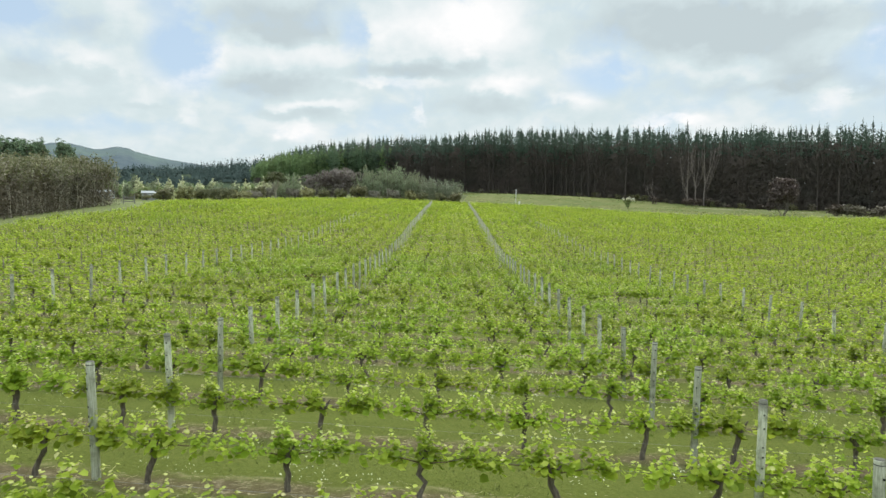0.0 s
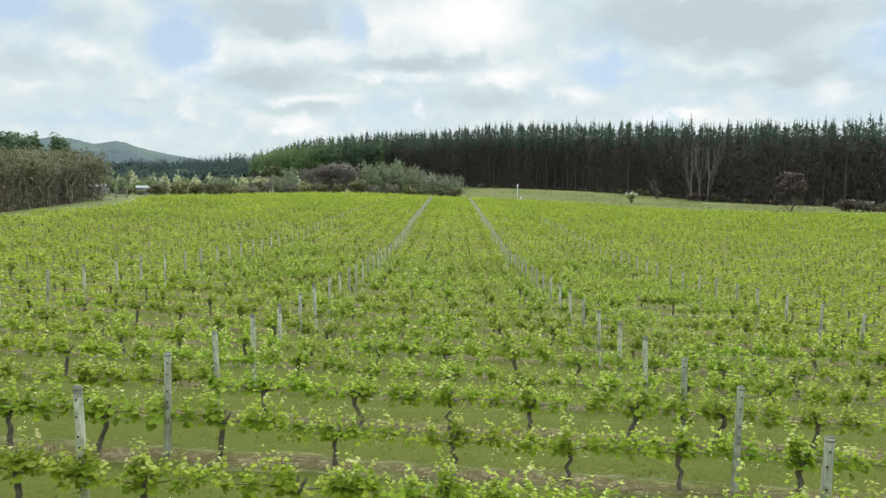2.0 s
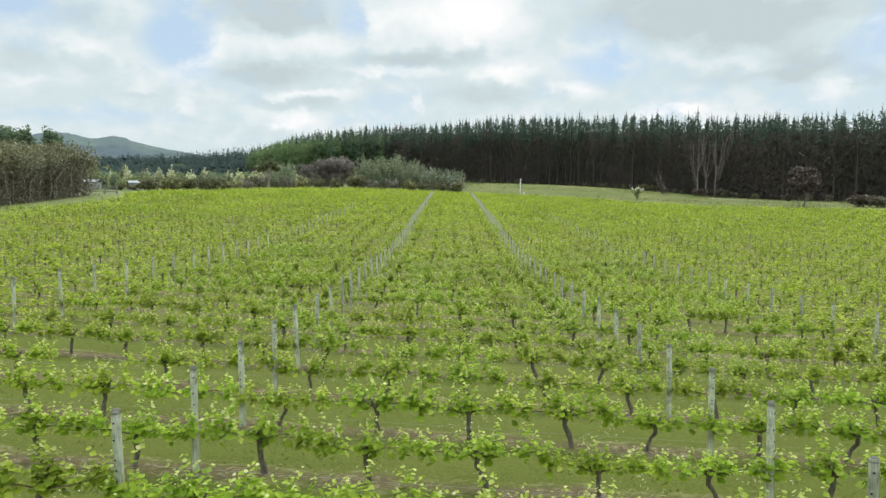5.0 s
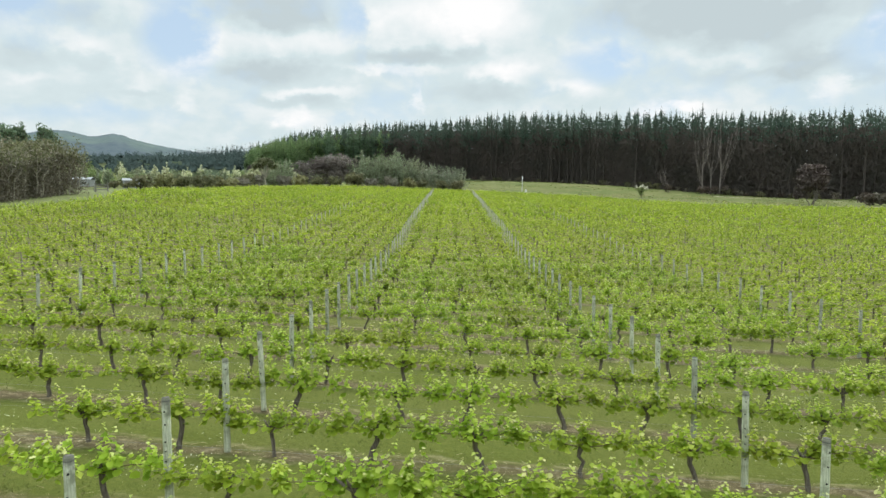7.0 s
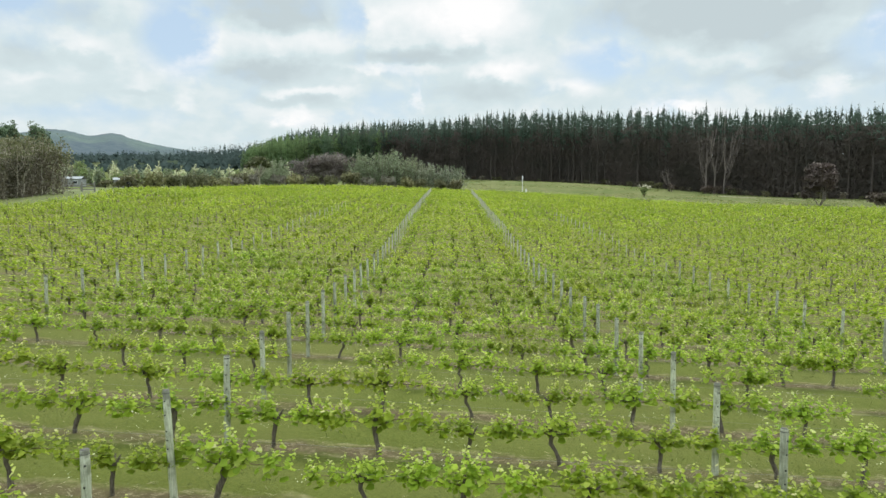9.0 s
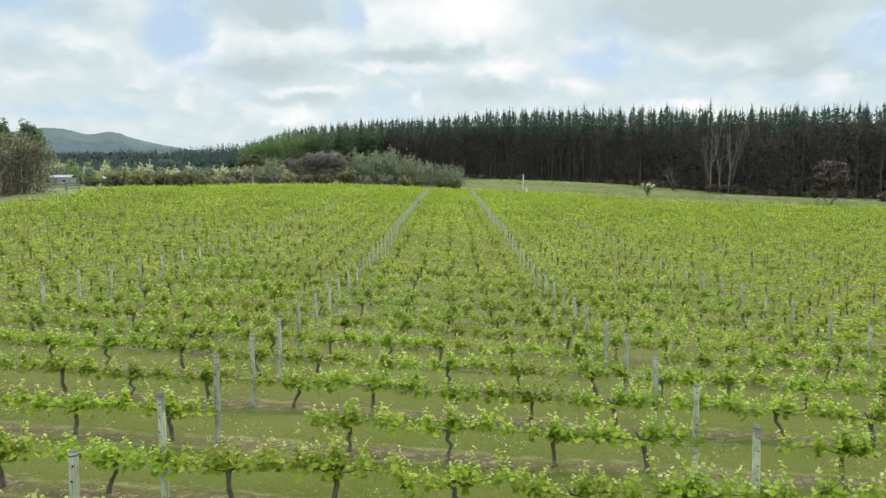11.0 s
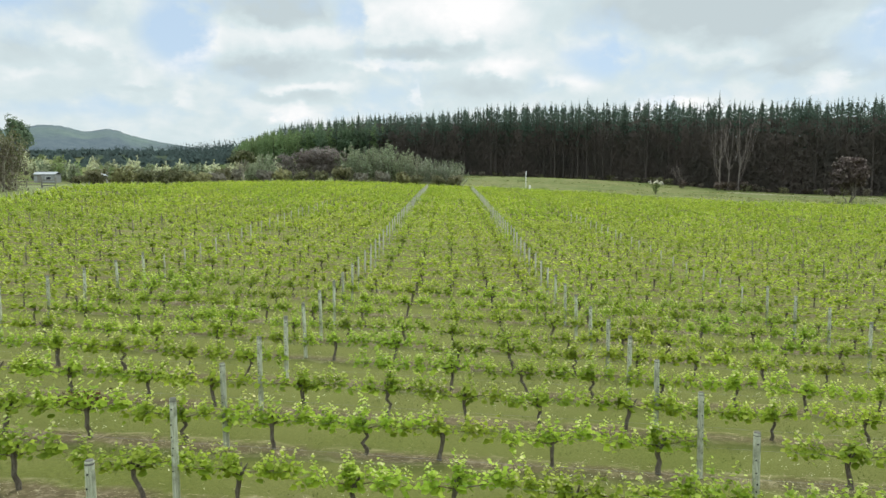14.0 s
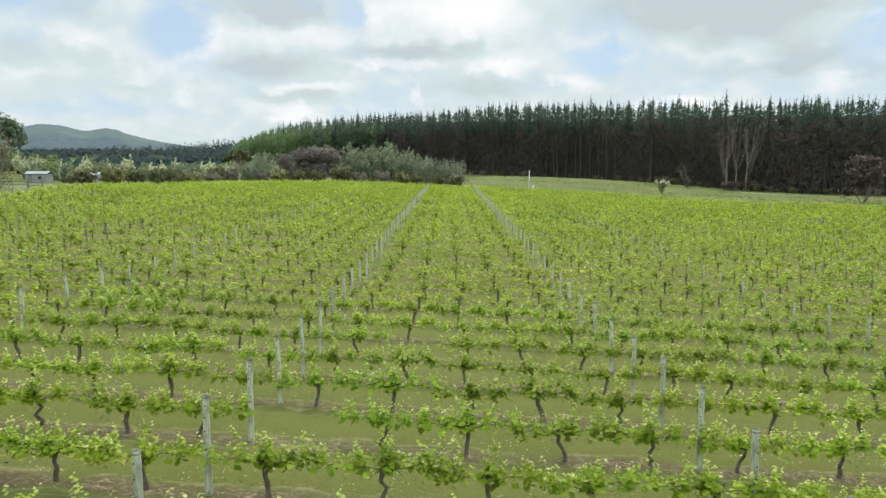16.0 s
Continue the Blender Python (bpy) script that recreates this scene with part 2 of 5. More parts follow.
def ground_material():
    m, nt, b = shader("grass_ground", 0.95)
    b.inputs["Specular IOR Level"].default_value = 0.08
    g = nt.nodes.new("ShaderNodeNewGeometry")
    pos = g.outputs["Position"]
    sep = nt.nodes.new("ShaderNodeSeparateXYZ")
    nt.links.new(pos, sep.inputs[0])
    x, y = sep.outputs[0], sep.outputs[1]
    big = tex_noise(nt, pos, 0.06, 4)
    mid = tex_noise(nt, pos, 0.9, 5, 0.6)
    fine = tex_noise(nt, pos, 14.0, 6, 0.7)
    tiny = tex_noise(nt, pos, 60.0, 4, 0.7)
    grass = ramp(nt, fine, ((0.25, (0.052, 0.067, 0.012)), (0.5, (0.09, 0.106, 0.02)), (0.78, (0.145, 0.15, 0.04))))
    grass = blend(nt, calc(nt, "MULTIPLY", mid, 0.4), grass, (0.112, 0.132, 0.03))
    # the sward dries out down the slope
    dryness = calc(nt, "ADD", calc(nt, "MULTIPLY", y, 0.02), calc(nt, "MULTIPLY", calc(nt, "SUBTRACT", tex_noise(nt, pos, 0.35, 4), 0.5), 1.2))
    grass = blend(nt, ramp(nt, dryness, ((0.45, (0, 0, 0)), (0.95, (0.42, 0.42, 0.42)))), grass, (0.145, 0.138, 0.05))
    # bare, littered strip below each row of vines
    yy = calc(nt, "SUBTRACT", y, calc(nt, "MULTIPLY", calc(nt, "ADD", x, -POST_X), ROW_SLANT))
    ph = calc(nt, "PINGPONG", calc(nt, "SUBTRACT", yy, ROW0), ROW_STEP / 2)
    wob = calc(nt, "ADD", ph, calc(nt, "MULTIPLY", calc(nt, "SUBTRACT", mid, 0.5), 0.9))
    strip = ramp(nt, wob, ((0.13, (1, 1, 1)), (0.36, (0, 0, 0))))
    soil = ramp(nt, tex_noise(nt, pos, 5.0, 8, 0.75), ((0.3, (0.065, 0.05, 0.03)), (0.52, (0.13, 0.10, 0.06)), (0.66, (0.32, 0.27, 0.18))))
    soil = blend(nt, ramp(nt, mid, ((0.45, (0, 0, 0)), (0.62, (1, 1, 1)))), soil, (0.12, 0.105, 0.05))
    edge = ramp(nt, wob, ((0.26, (0, 0, 0)), (0.36, (0.5, 0.5, 0.5)), (0.46, (0, 0, 0))))
    edge = calc(nt, "MULTIPLY", edge, ramp(nt, tex_noise(nt, pos, 1.7, 5, 0.7), ((0.42, (0, 0, 0)), (0.6, (1, 1, 1)))))
    keep = ramp(nt, tex_noise(nt, pos, 0.45, 4, 0.6), ((0.30, (0.5, 0.5, 0.5)), (0.50, (1, 1, 1))))
    rim = calc(nt, "MAXIMUM", calc(nt, "SUBTRACT", 191.0, calc(nt, "MULTIPLY", calc(nt, "MAXIMUM", calc(nt, "SUBTRACT", x, 22.0), 0.0), 1.2)), 149.0)
    rim = calc(nt, "SUBTRACT", rim, calc(nt, "MULTIPLY", calc(nt, "MAXIMUM", calc(nt, "SUBTRACT", 0.0, x), 0.0), 0.6))
    infield = calc(nt, "MULTIPLY", calc(nt, "LESS_THAN", yy, rim), calc(nt, "LESS_THAN", calc(nt, "ABSOLUTE", calc(nt, "ADD", x, -21.0)), 72.0))
    fac = calc(nt, "MULTIPLY", calc(nt, "MULTIPLY", strip, keep), calc(nt, "MULTIPLY", infield, 0.9))
    col = blend(nt, fac, grass, soil)
    col = blend(nt, calc(nt, "MULTIPLY", edge, infield), col, (0.32, 0.275, 0.165))
    # dry pasture further away
    dry = blend(nt, ramp(nt, big, ((0.35, (0, 0, 0)), (0.65, (1, 1, 1)))), (0.06, 0.092, 0.026), (0.115, 0.122, 0.05))
    dry = blend(nt, ramp(nt, tex_noise(nt, pos, 0.25, 6, 0.7), ((0.50, (0, 0, 0)), (0.66, (0.8, 0.8, 0.8)))), dry, (0.20, 0.185, 0.10))
    dry = blend(nt, 0.35, dry, grass)
    lush = blend(nt, mid, (0.10, 0.125, 0.045), (0.16, 0.175, 0.075))
    near_left = calc(nt, "MULTIPLY", calc(nt, "LESS_THAN", y, 186.0), calc(nt, "LESS_THAN", x, 14.0))
    dry = blend(nt, near_left, dry, lush)
    col = blend(nt, infield, dry, col)
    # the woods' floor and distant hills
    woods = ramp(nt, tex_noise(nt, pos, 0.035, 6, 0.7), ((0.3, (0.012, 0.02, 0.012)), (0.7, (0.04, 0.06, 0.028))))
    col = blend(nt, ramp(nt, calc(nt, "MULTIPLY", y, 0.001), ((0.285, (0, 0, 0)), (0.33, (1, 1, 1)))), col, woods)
    nt.links.new(col, b.inputs["Base Color"])
    bump(nt, b, calc(nt, "ADD", fine, calc(nt, "MULTIPLY", tiny, 0.5)), 0.8, 0.05)
    return m


def post_material():
    m, nt, b = shader("weathered_post_wood", 0.9)
    b.inputs["Specular IOR Level"].default_value = 0.12
    c = coords(nt)
    oi = nt.nodes.new("ShaderNodeObjectInfo")
    mp = nt.nodes.new("ShaderNodeMapping")
    mp.inputs["Scale"].default_value = (1, 1, 0.06)
    nt.links.new(c, mp.inputs[0])
    grain = tex_noise(nt, mp.outputs[0], 70, 5, 0.65)
    stain = tex_noise(nt, c, 6, 4)
    col = ramp(nt, grain, ((0.3, (0.22, 0.225, 0.16)), (0.5, (0.42, 0.435, 0.325)), (0.72, (0.60, 0.605, 0.48))))
    col = blend(nt, ramp(nt, stain, ((0.48, (0, 0, 0)), (0.66, (0.8, 0.8, 0.8)))), col, (0.17, 0.18, 0.12))
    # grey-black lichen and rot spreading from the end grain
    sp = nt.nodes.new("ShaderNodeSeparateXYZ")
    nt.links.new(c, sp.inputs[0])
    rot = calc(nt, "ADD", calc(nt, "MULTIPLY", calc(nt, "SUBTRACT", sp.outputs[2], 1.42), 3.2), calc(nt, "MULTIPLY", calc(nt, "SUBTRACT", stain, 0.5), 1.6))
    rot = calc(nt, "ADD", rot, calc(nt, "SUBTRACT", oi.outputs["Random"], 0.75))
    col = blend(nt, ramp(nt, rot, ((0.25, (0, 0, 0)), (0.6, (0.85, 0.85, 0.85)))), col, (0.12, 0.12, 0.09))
    hs = nt.nodes.new("ShaderNodeHueSaturation")
    nt.links.new(calc(nt, "ADD", calc(nt, "MULTIPLY", oi.outputs["Random"], 0.5), 0.72), hs.inputs["Value"])
    nt.links.new(col, hs.inputs["Color"])
    nt.links.new(hs.outputs[0], b.inputs["Base Color"])
    bump(nt, b, grain, 0.5, 0.01)
    return m


def plain_material(name, col, rough=0.7, metal=0.0, vary=0.25, scale=8.0):
    m, nt, b = shader(name, rough)
    b.inputs["Metallic"].default_value = metal
    n = tex_noise(nt, coords(nt), scale, 5, 0.6)
    nt.links.new(ramp(nt, n, ((0.3, tuple(c * (1 - vary) for c in col)), (0.7, tuple(min(1, c * (1 + vary)) for c in col)))), b.inputs["Base Color"])
    return m


GROUND = ground_material()
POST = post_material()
OLD_POST = bark_material("old_grey_post_wood", (0.29, 0.29, 0.23), (0.54, 0.53, 0.44), 20)
DULL_POST = bark_material("dull_brown_post_wood", (0.13, 0.12, 0.085), (0.30, 0.28, 0.21), 20)
HOLE = plain_material("dark_staple_hole", (0.012, 0.012, 0.01), 0.9)
WEATHERED_TOP = plain_material("dark_weathered_end_grain", (0.10, 0.095, 0.08), 0.95, scale=40)
WIRE = plain_material("galvanised_wire", (0.22, 0.22, 0.21), 0.6, 0.3)
VINE_BARK = bark_material("vine_bark", (0.055, 0.046, 0.037), (0.21, 0.18, 0.143), 30)
CANE_BARK = bark_material("cane_bark", (0.08, 0.06, 0.035), (0.2, 0.16, 0.1), 30)
VINE_LEAF = leaf_material("young_vine_leaf", ((0.0, (0.203, 0.30, 0.032)), (0.4, (0.313, 0.43, 0.044)), (0.85, (0.435, 0.54, 0.07)), (1.0, (0.53, 0.60, 0.135))), 0.56, vigour=True)
VINE_TIP = leaf_material("pale_shoot_tip", ((0.0, (0.36, 0.44, 0.07)), (0.6, (0.46, 0.52, 0.15)), (1.0, (0.62, 0.58, 0.32))), 0.4, vigour=True)
GRASS = leaf_material("grass_blade", ((0.0, (0.078, 0.097, 0.025)), (0.6, (0.112, 0.13, 0.037)), (1.0, (0.175, 0.175, 0.078))), 0.3)
DAISY = plain_material("daisy_petal", (0.62, 0.63, 0.44), 0.7)
STRAW = leaf_material("dry_straw", ((0.0, (0.16, 0.12, 0.07)), (1.0, (0.46, 0.39, 0.26))), 0.1)
PINE_BARK = bark_material("pine_bark", (0.05, 0.041, 0.037), (0.088, 0.073, 0.065), 4)
PINE_NEEDLE = leaf_material("pine_needles", ((0.0, (0.075, 0.108, 0.09)), (0.6, (0.086, 0.122, 0.097)), (1.0, (0.10, 0.14, 0.108))), 0.5, 0.9)
PINE_YOUNG = leaf_material("light_pine_needles", ((0.0, (0.145, 0.21, 0.10)), (0.6, (0.185, 0.26, 0.12)), (1.0, (0.235, 0.31, 0.145))), 0.5, 0.9)
PINE_MID = leaf_material("mid_green_pine_needles", ((0.0, (0.105, 0.155, 0.10)), (0.6, (0.125, 0.18, 0.11)), (1.0, (0.15, 0.21, 0.125))), 0.5, 0.9)
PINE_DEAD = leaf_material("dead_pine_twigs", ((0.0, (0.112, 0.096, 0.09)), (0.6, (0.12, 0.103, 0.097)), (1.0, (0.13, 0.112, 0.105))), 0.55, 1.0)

# ---------------------------------------------------------------- helpers for meshes
rng = np.random.default_rng(7)


def mesh_of(name, verts, faces, mats, smooth=False, index=None):
    """A mesh from arrays of places and of equal-sized faces."""
    verts, faces = np.asarray(verts, float).reshape(-1, 3), np.asarray(faces, int)
    me = bpy.data.meshes.new(name)
    k = faces.shape[1]
    me.vertices.add(len(verts)); me.vertices.foreach_set("co", verts.ravel())
    me.loops.add(faces.size); me.loops.foreach_set("vertex_index", faces.ravel())
    me.polygons.add(len(faces))
    me.polygons.foreach_set("loop_start", np.arange(0, faces.size, k))
    if smooth:
        me.polygons.foreach_set("use_smooth", np.ones(len(faces), bool))
    for m in mats if isinstance(mats, (list, tuple)) else (mats,):
        me.materials.append(m)
    if index is not None:
        me.polygons.foreach_set("material_index", np.asarray(index, int))
    me.update(calc_edges=True)
    return me


def part(name, me, parent, label="", kind=""):
    ob = new(name, me)
    ob.parent = parent
    return tagged(ob, label, kind=kind)


def part_bm(name, bm, material, parent, label=""):
    me = bpy.data.meshes.new(name)
    bm.to_mesh(me); bm.free()
    me.materials.append(material)
    return part(name, me, parent, label)


def thing(name, at, label, category, group="", kind="", turn=0.0, scale=1.0):
    ob = new(name)
    ob.empty_display_size = 0.2
    ob.matrix_basis = pose(*at, 0, 0, turn) @ Matrix.Diagonal((scale, scale, scale, 1))
    return tagged(ob, label, category, group, kind)


def tube(points, radii, sides=7, caps=True):
    """A tapered limb along points: places and quads."""
    P, R = np.asarray(points, float), np.asarray(radii, float)
    d = np.gradient(P, axis=0)
    d /= np.linalg.norm(d, axis=1)[:, None] + 1e-9
    up = np.where(np.abs(d[:, 2:3]) > 0.9, [[1.0, 0, 0]], [[0, 0, 1.0]])
    a = np.cross(d, up); a /= np.linalg.norm(a, axis=1)[:, None] + 1e-9
    b = np.cross(d, a)
    th = np.arange(sides) * 2 * math.pi / sides
    V = P[:, None] + R[:, None, None] * (np.cos(th)[None, :, None] * a[:, None] + np.sin(th)[None, :, None] * b[:, None])
    n = len(P)
    i, j = np.meshgrid(np.arange(n - 1), np.arange(sides), indexing="ij")
    F = np.stack([i * sides + j, i * sides + (j + 1) % sides, (i + 1) * sides + (j + 1) % sides, (i + 1) * sides + j], -1).reshape(-1, 4)
    V = V.reshape(-1, 3)
    if caps and sides == 8:
        F = np.vstack([F] + [[[o, o + 1, o + 2, o + 3], [o, o + 3, o + 4, o + 7], [o + 4, o + 5, o + 6, o + 7]] for o in ((n - 1) * sides,)])
    return V, F


def join(pieces):
    V, F, o = [], [], 0
    for v, f in pieces:
        V.append(v); F.append(np.asarray(f) + o); o += len(v)
    return np.vstack(V), np.vstack(F)


def unit(v):
    return v / (np.linalg.norm(v, axis=-1, keepdims=True) + 1e-9)


def grape_leaves(C, N, size):
    """Lobed leaves, folded along the midrib: centres, normals, sizes."""
    n = len(C)
    N = unit(N)
    t = unit(np.cross(N, unit(rng.normal(size=(n, 3)))))
    s = np.cross(N, t)
    shape = np.array([[0, -0.40, 0.0], [0.50, -0.36, 0.12], [0.46, 0.26, 0.10], [0, 0.58, -0.06], [-0.46, 0.26, 0.10], [-0.50, -0.36, 0.12]])
    V = C[:, None] + size[:, None, None] * (shape[None, :, 0:1] * s[:, None] + shape[None, :, 1:2] * t[:, None] + shape[None, :, 2:3] * N[:, None])
    base = np.arange(n)[:, None] * 6
    F = np.stack([base + np.array([[0, 1, 2, 3]]), base + np.array([[0, 3, 4, 5]])], 1)
    return V.reshape(-1, 3), F.reshape(-1, 4)


def blades(C, N, size, long=1.0):
    """Simple four-sided leaves."""
    n = len(C)
    N = unit(N)
    t = unit(np.cross(N, unit(rng.normal(size=(n, 3)))))
    s = np.cross(N, t)
    q = np.array([[-0.5, -0.35], [0.42, -0.5], [0.5, 0.4], [-0.38, 0.5]])
    V = C[:, None] + size[:, None, None] * (q[None, :, 0:1] * s[:, None] + long * q[None, :, 1:2] * t[:, None])
    return V.reshape(-1, 3), np.arange(n * 4).reshape(-1, 4)


# ---------------------------------------------------------------- ground
PROFILE_Y = (-400, 0, 9, 14, 20, 26, 35, 42, 50, 55, 64, 80, 100, 120, 140, 180, 205, 300, 360, 460, 640, 900, 3500)
PROFILE_Z = (8, 0.3, -0.05, -0.35, -0.70, -0.86, -1.09, -1.31, -1.43, -1.42, -1.15, -0.4, 0.15, 0.9, 1.4, 2.6, 3.0, 4.6, 9, 12, 14, 6, 6)


def smoothstep(a, b, v):
    k = np.clip((v - a) / (b - a), 0, 1)
    return k * k * (3 - 2 * k)


def gz(x, y):
    """Height of the ground."""
    x, y = np.asarray(x, float), np.asarray(y, float)
    base = sum(np.interp(y + o, PROFILE_Y, PROFILE_Z) for o in (-3, -1.5, 0, 1.5, 3)) / 5
    z = base - 2.1 * np.tanh(x / 42)
    # grassy bank before the woods, ahead and to the right
    bank = smoothstep(196, 250, y - 0.0 * x) * np.exp(-((x - 32) / 50) ** 2) * 3.2
    z = z + bank
    # rise behind the trees on the left
    z = z + 9.0 * smoothstep(190, 290, y) * smoothstep(-100, -165, x)
    # the valley floor lies low on the left, far off
    z = z - 2.0 * smoothstep(240, 420, y) * smoothstep(-60, -200, x) * smoothstep(900, 500, y)
    z = z - 0.85 * smoothstep(130, 188, y) * smoothstep(-18, -66, x) * smoothstep(420, 300, y)
    # low ground at the right
    z = z - 0.9 * smoothstep(60, 150, x) * smoothstep(60, 200, y)
    return z


def graded(lo, hi, flo, fhi, fine, grow):
    a = list(np.arange(flo, fhi + fine / 2, fine))
    st = fine
    while a[-1] < hi:
        st *= grow
        a.append(min(hi, a[-1] + st))
    st = fine
    while a[0] > lo:
        st *= grow
        a.insert(0, max(lo, a[0] - st))
    return np.array(a)


def build_ground():
    xs, ys = graded(-2600, 2600, -22, 22, 0.5, 1.1), graded(-500, 4200, 0, 52, 0.5, 1.06)
    X, Y = np.meshgrid(xs, ys)
    Z = gz(X, Y)
    near = (np.abs(X) < 60) & (Y < 120) & (Y > -20)
    rough = np.array([noise.fractal(Vector((a * 0.9, b * 0.9, 0)), 1.0, 2.0, 3) for a, b in zip(X[near], Y[near])])
    Z[near] += 0.035 * rough
    n, m = len(xs), len(ys)
    i, j = np.meshgrid(np.arange(m - 1), np.arange(n - 1), indexing="ij")
    F = np.stack([i * n + j, i * n + j + 1, (i + 1) * n + j + 1, (i + 1) * n + j], -1).reshape(-1, 4)
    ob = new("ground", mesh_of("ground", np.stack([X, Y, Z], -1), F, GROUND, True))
    tagged(ob, "mown green grass ground with bare brown strips under the vines", "ground", kind="structure")


build_ground()

# ---------------------------------------------------------------- the vineyard
NEAR_X, NEAR_ROWS = (-13.8, 12.9), (-2, 20)


def row_y(k, x):
    return ROW0 + ROW_STEP * k + ROW_SLANT * (x - POST_X)


def left_edge(y):
    return np.interp(y, (0, 60, 108, 138), (-46, -47, -50, -60))


def back_edge(x):
    return np.interp(x, (-60, -56, -52, -48, -40, -20, -5, 10, 28, 41, 52, 70, 92), (137, 144, 154, 173, 181, 184, 187, 191, 187, 166, 153, 148, 141))


def in_field(x, y):
    return left_edge(y) < x < 92 and y < back_edge(x)


SUNWARD = np.array([0.10, 0.55, 0.83])           # young leaves face the sun


def vine_foliage(count, seed, leaf=0.105):
    """Shoots rise from a head and two canes; leaves sit along the shoots, small and pale at the tips."""
    r = np.random.default_rng(seed)
    C, N, S, K = [], [], [], []
    shoots = 36 if count > 200 else max(12, count // 6)
    knots = [sg * q + r.normal(0, 0.05) for sg in (-1, 1) for q in (0.34, 0.60, 0.83)]
    for i in range(shoots):
        if i < 0.22 * shoots:
            x0 = r.normal(0, 0.14)
        elif i < 0.66 * shoots:
            x0 = knots[i % 6] + r.normal(0, 0.11)
        else:
            x0 = r.uniform(-0.9, 0.9)
        y0 = r.normal(0, 0.05)
        z0 = 0.47 + 0.10 * r.random()
        ln = (r.uniform(0.42, 0.62) if r.random() < 0.2 else r.uniform(0.18, 0.42)) * (1.10 if abs(x0) < 0.25 else 0.94)
        dx, dy = r.normal(0, 0.22) + 0.15 * x0, r.normal(0, 0.26)
        m = max(3, int(count / shoots * ln / 0.36))
        k = np.linspace(0.0, 1, m) ** 0.9
        base = np.stack([x0 + dx * k * ln, y0 + dy * k * ln, z0 + ln * k], 1)
        off = r.normal(0, 1, (m, 3)); off[:, 2] = off[:, 2] * 0.5
        off = unit(off)
        C.append(base + off * (0.085 * (1.2 - 0.9 * k))[:, None])
        N.append(off * 0.45 + np.stack([r.normal(0, 0.3, m), r.normal(0, 0.3, m) - 0.1, 0.45 + 0.3 * r.random(m)], 1) + 0.35 * SUNWARD)
        S.append(leaf * r.uniform(0.65, 1.35, m) * (1.15 - 0.72 * k))
        K.append(k + r.normal(0, 0.06, m))
    return np.vstack(C), np.vstack(N), np.concatenate(S), np.concatenate(K)


def vine_variant(seed):
    global rng
    rng = np.random.default_rng(seed)
    r = np.random.default_rng(seed + 500)
    lean = r.normal(0, 0.07, 2)
    kink = r.normal(0, 0.014, 2)
    pts = [(lean[0] * -1.0, lean[1] * -0.6, -0.08), (lean[0] * -0.9 + kink[0], lean[1] * -0.4, 0.1), (lean[0] * -0.4 - kink[0], kink[1], 0.24),
           (kink[0], -kink[1], 0.36), (0, 0, 0.46), (r.normal(0, 0.02), 0, 0.54), (0, 0, 0.60)]
    w = r.uniform(0.85, 1.2)
    trunk = [tube(pts, np.array([0.050, 0.043, 0.038, 0.037, 0.044, 0.050, 0.03]) * w, 8)]
    for _ in range(3):
        a = r.normal(0, 0.06, 2)
        trunk.append(tube([(0, 0, 0.48), (a[0] * 0.7, a[1] * 0.7, 0.56), (a[0] * 1.4, a[1] * 1.4, 0.68)], [0.032, 0.024, 0.010], 6))
    V, F = join(trunk)
    V += 0.006 * r.normal(size=V.shape)
    tm = mesh_of("vine_trunk", V, F, VINE_BARK, True)
    arms = []
    for sgn in (-1, 1):
        k = np.linspace(0, 1, 6)
        p = np.stack([sgn * 0.84 * k, 0.03 * np.sin(k * 5 + seed), 0.50 + 0.10 * np.sin(k * 2.2) + 0.01 * r.normal(size=6)], 1)
        arms.append(mesh_of("vine_cane", *tube(p, np.linspace(0.011, 0.005, 6), 6), CANE_BARK, True))
    C, N, S, K = vine_foliage(520, seed, 0.094)
    V, F = grape_leaves(C, N, S)
    lm = mesh_of("vine_leaves", V, F, [VINE_LEAF, VINE_TIP], False, np.repeat(K > 0.84, 2))
    return tm, arms, lm


def build_vine(tm, arms, lm, label):
    v = thing("grape_vine", (0, 0, 0), label, "vine", "vines in the trellised rows")
    part("trunk", tm, v, "gnarled dark vine trunk")
    for a in arms:
        part("cane", a, v)
    part("foliage", lm, v, "young lime-green vine leaves", "stuff")
    return v


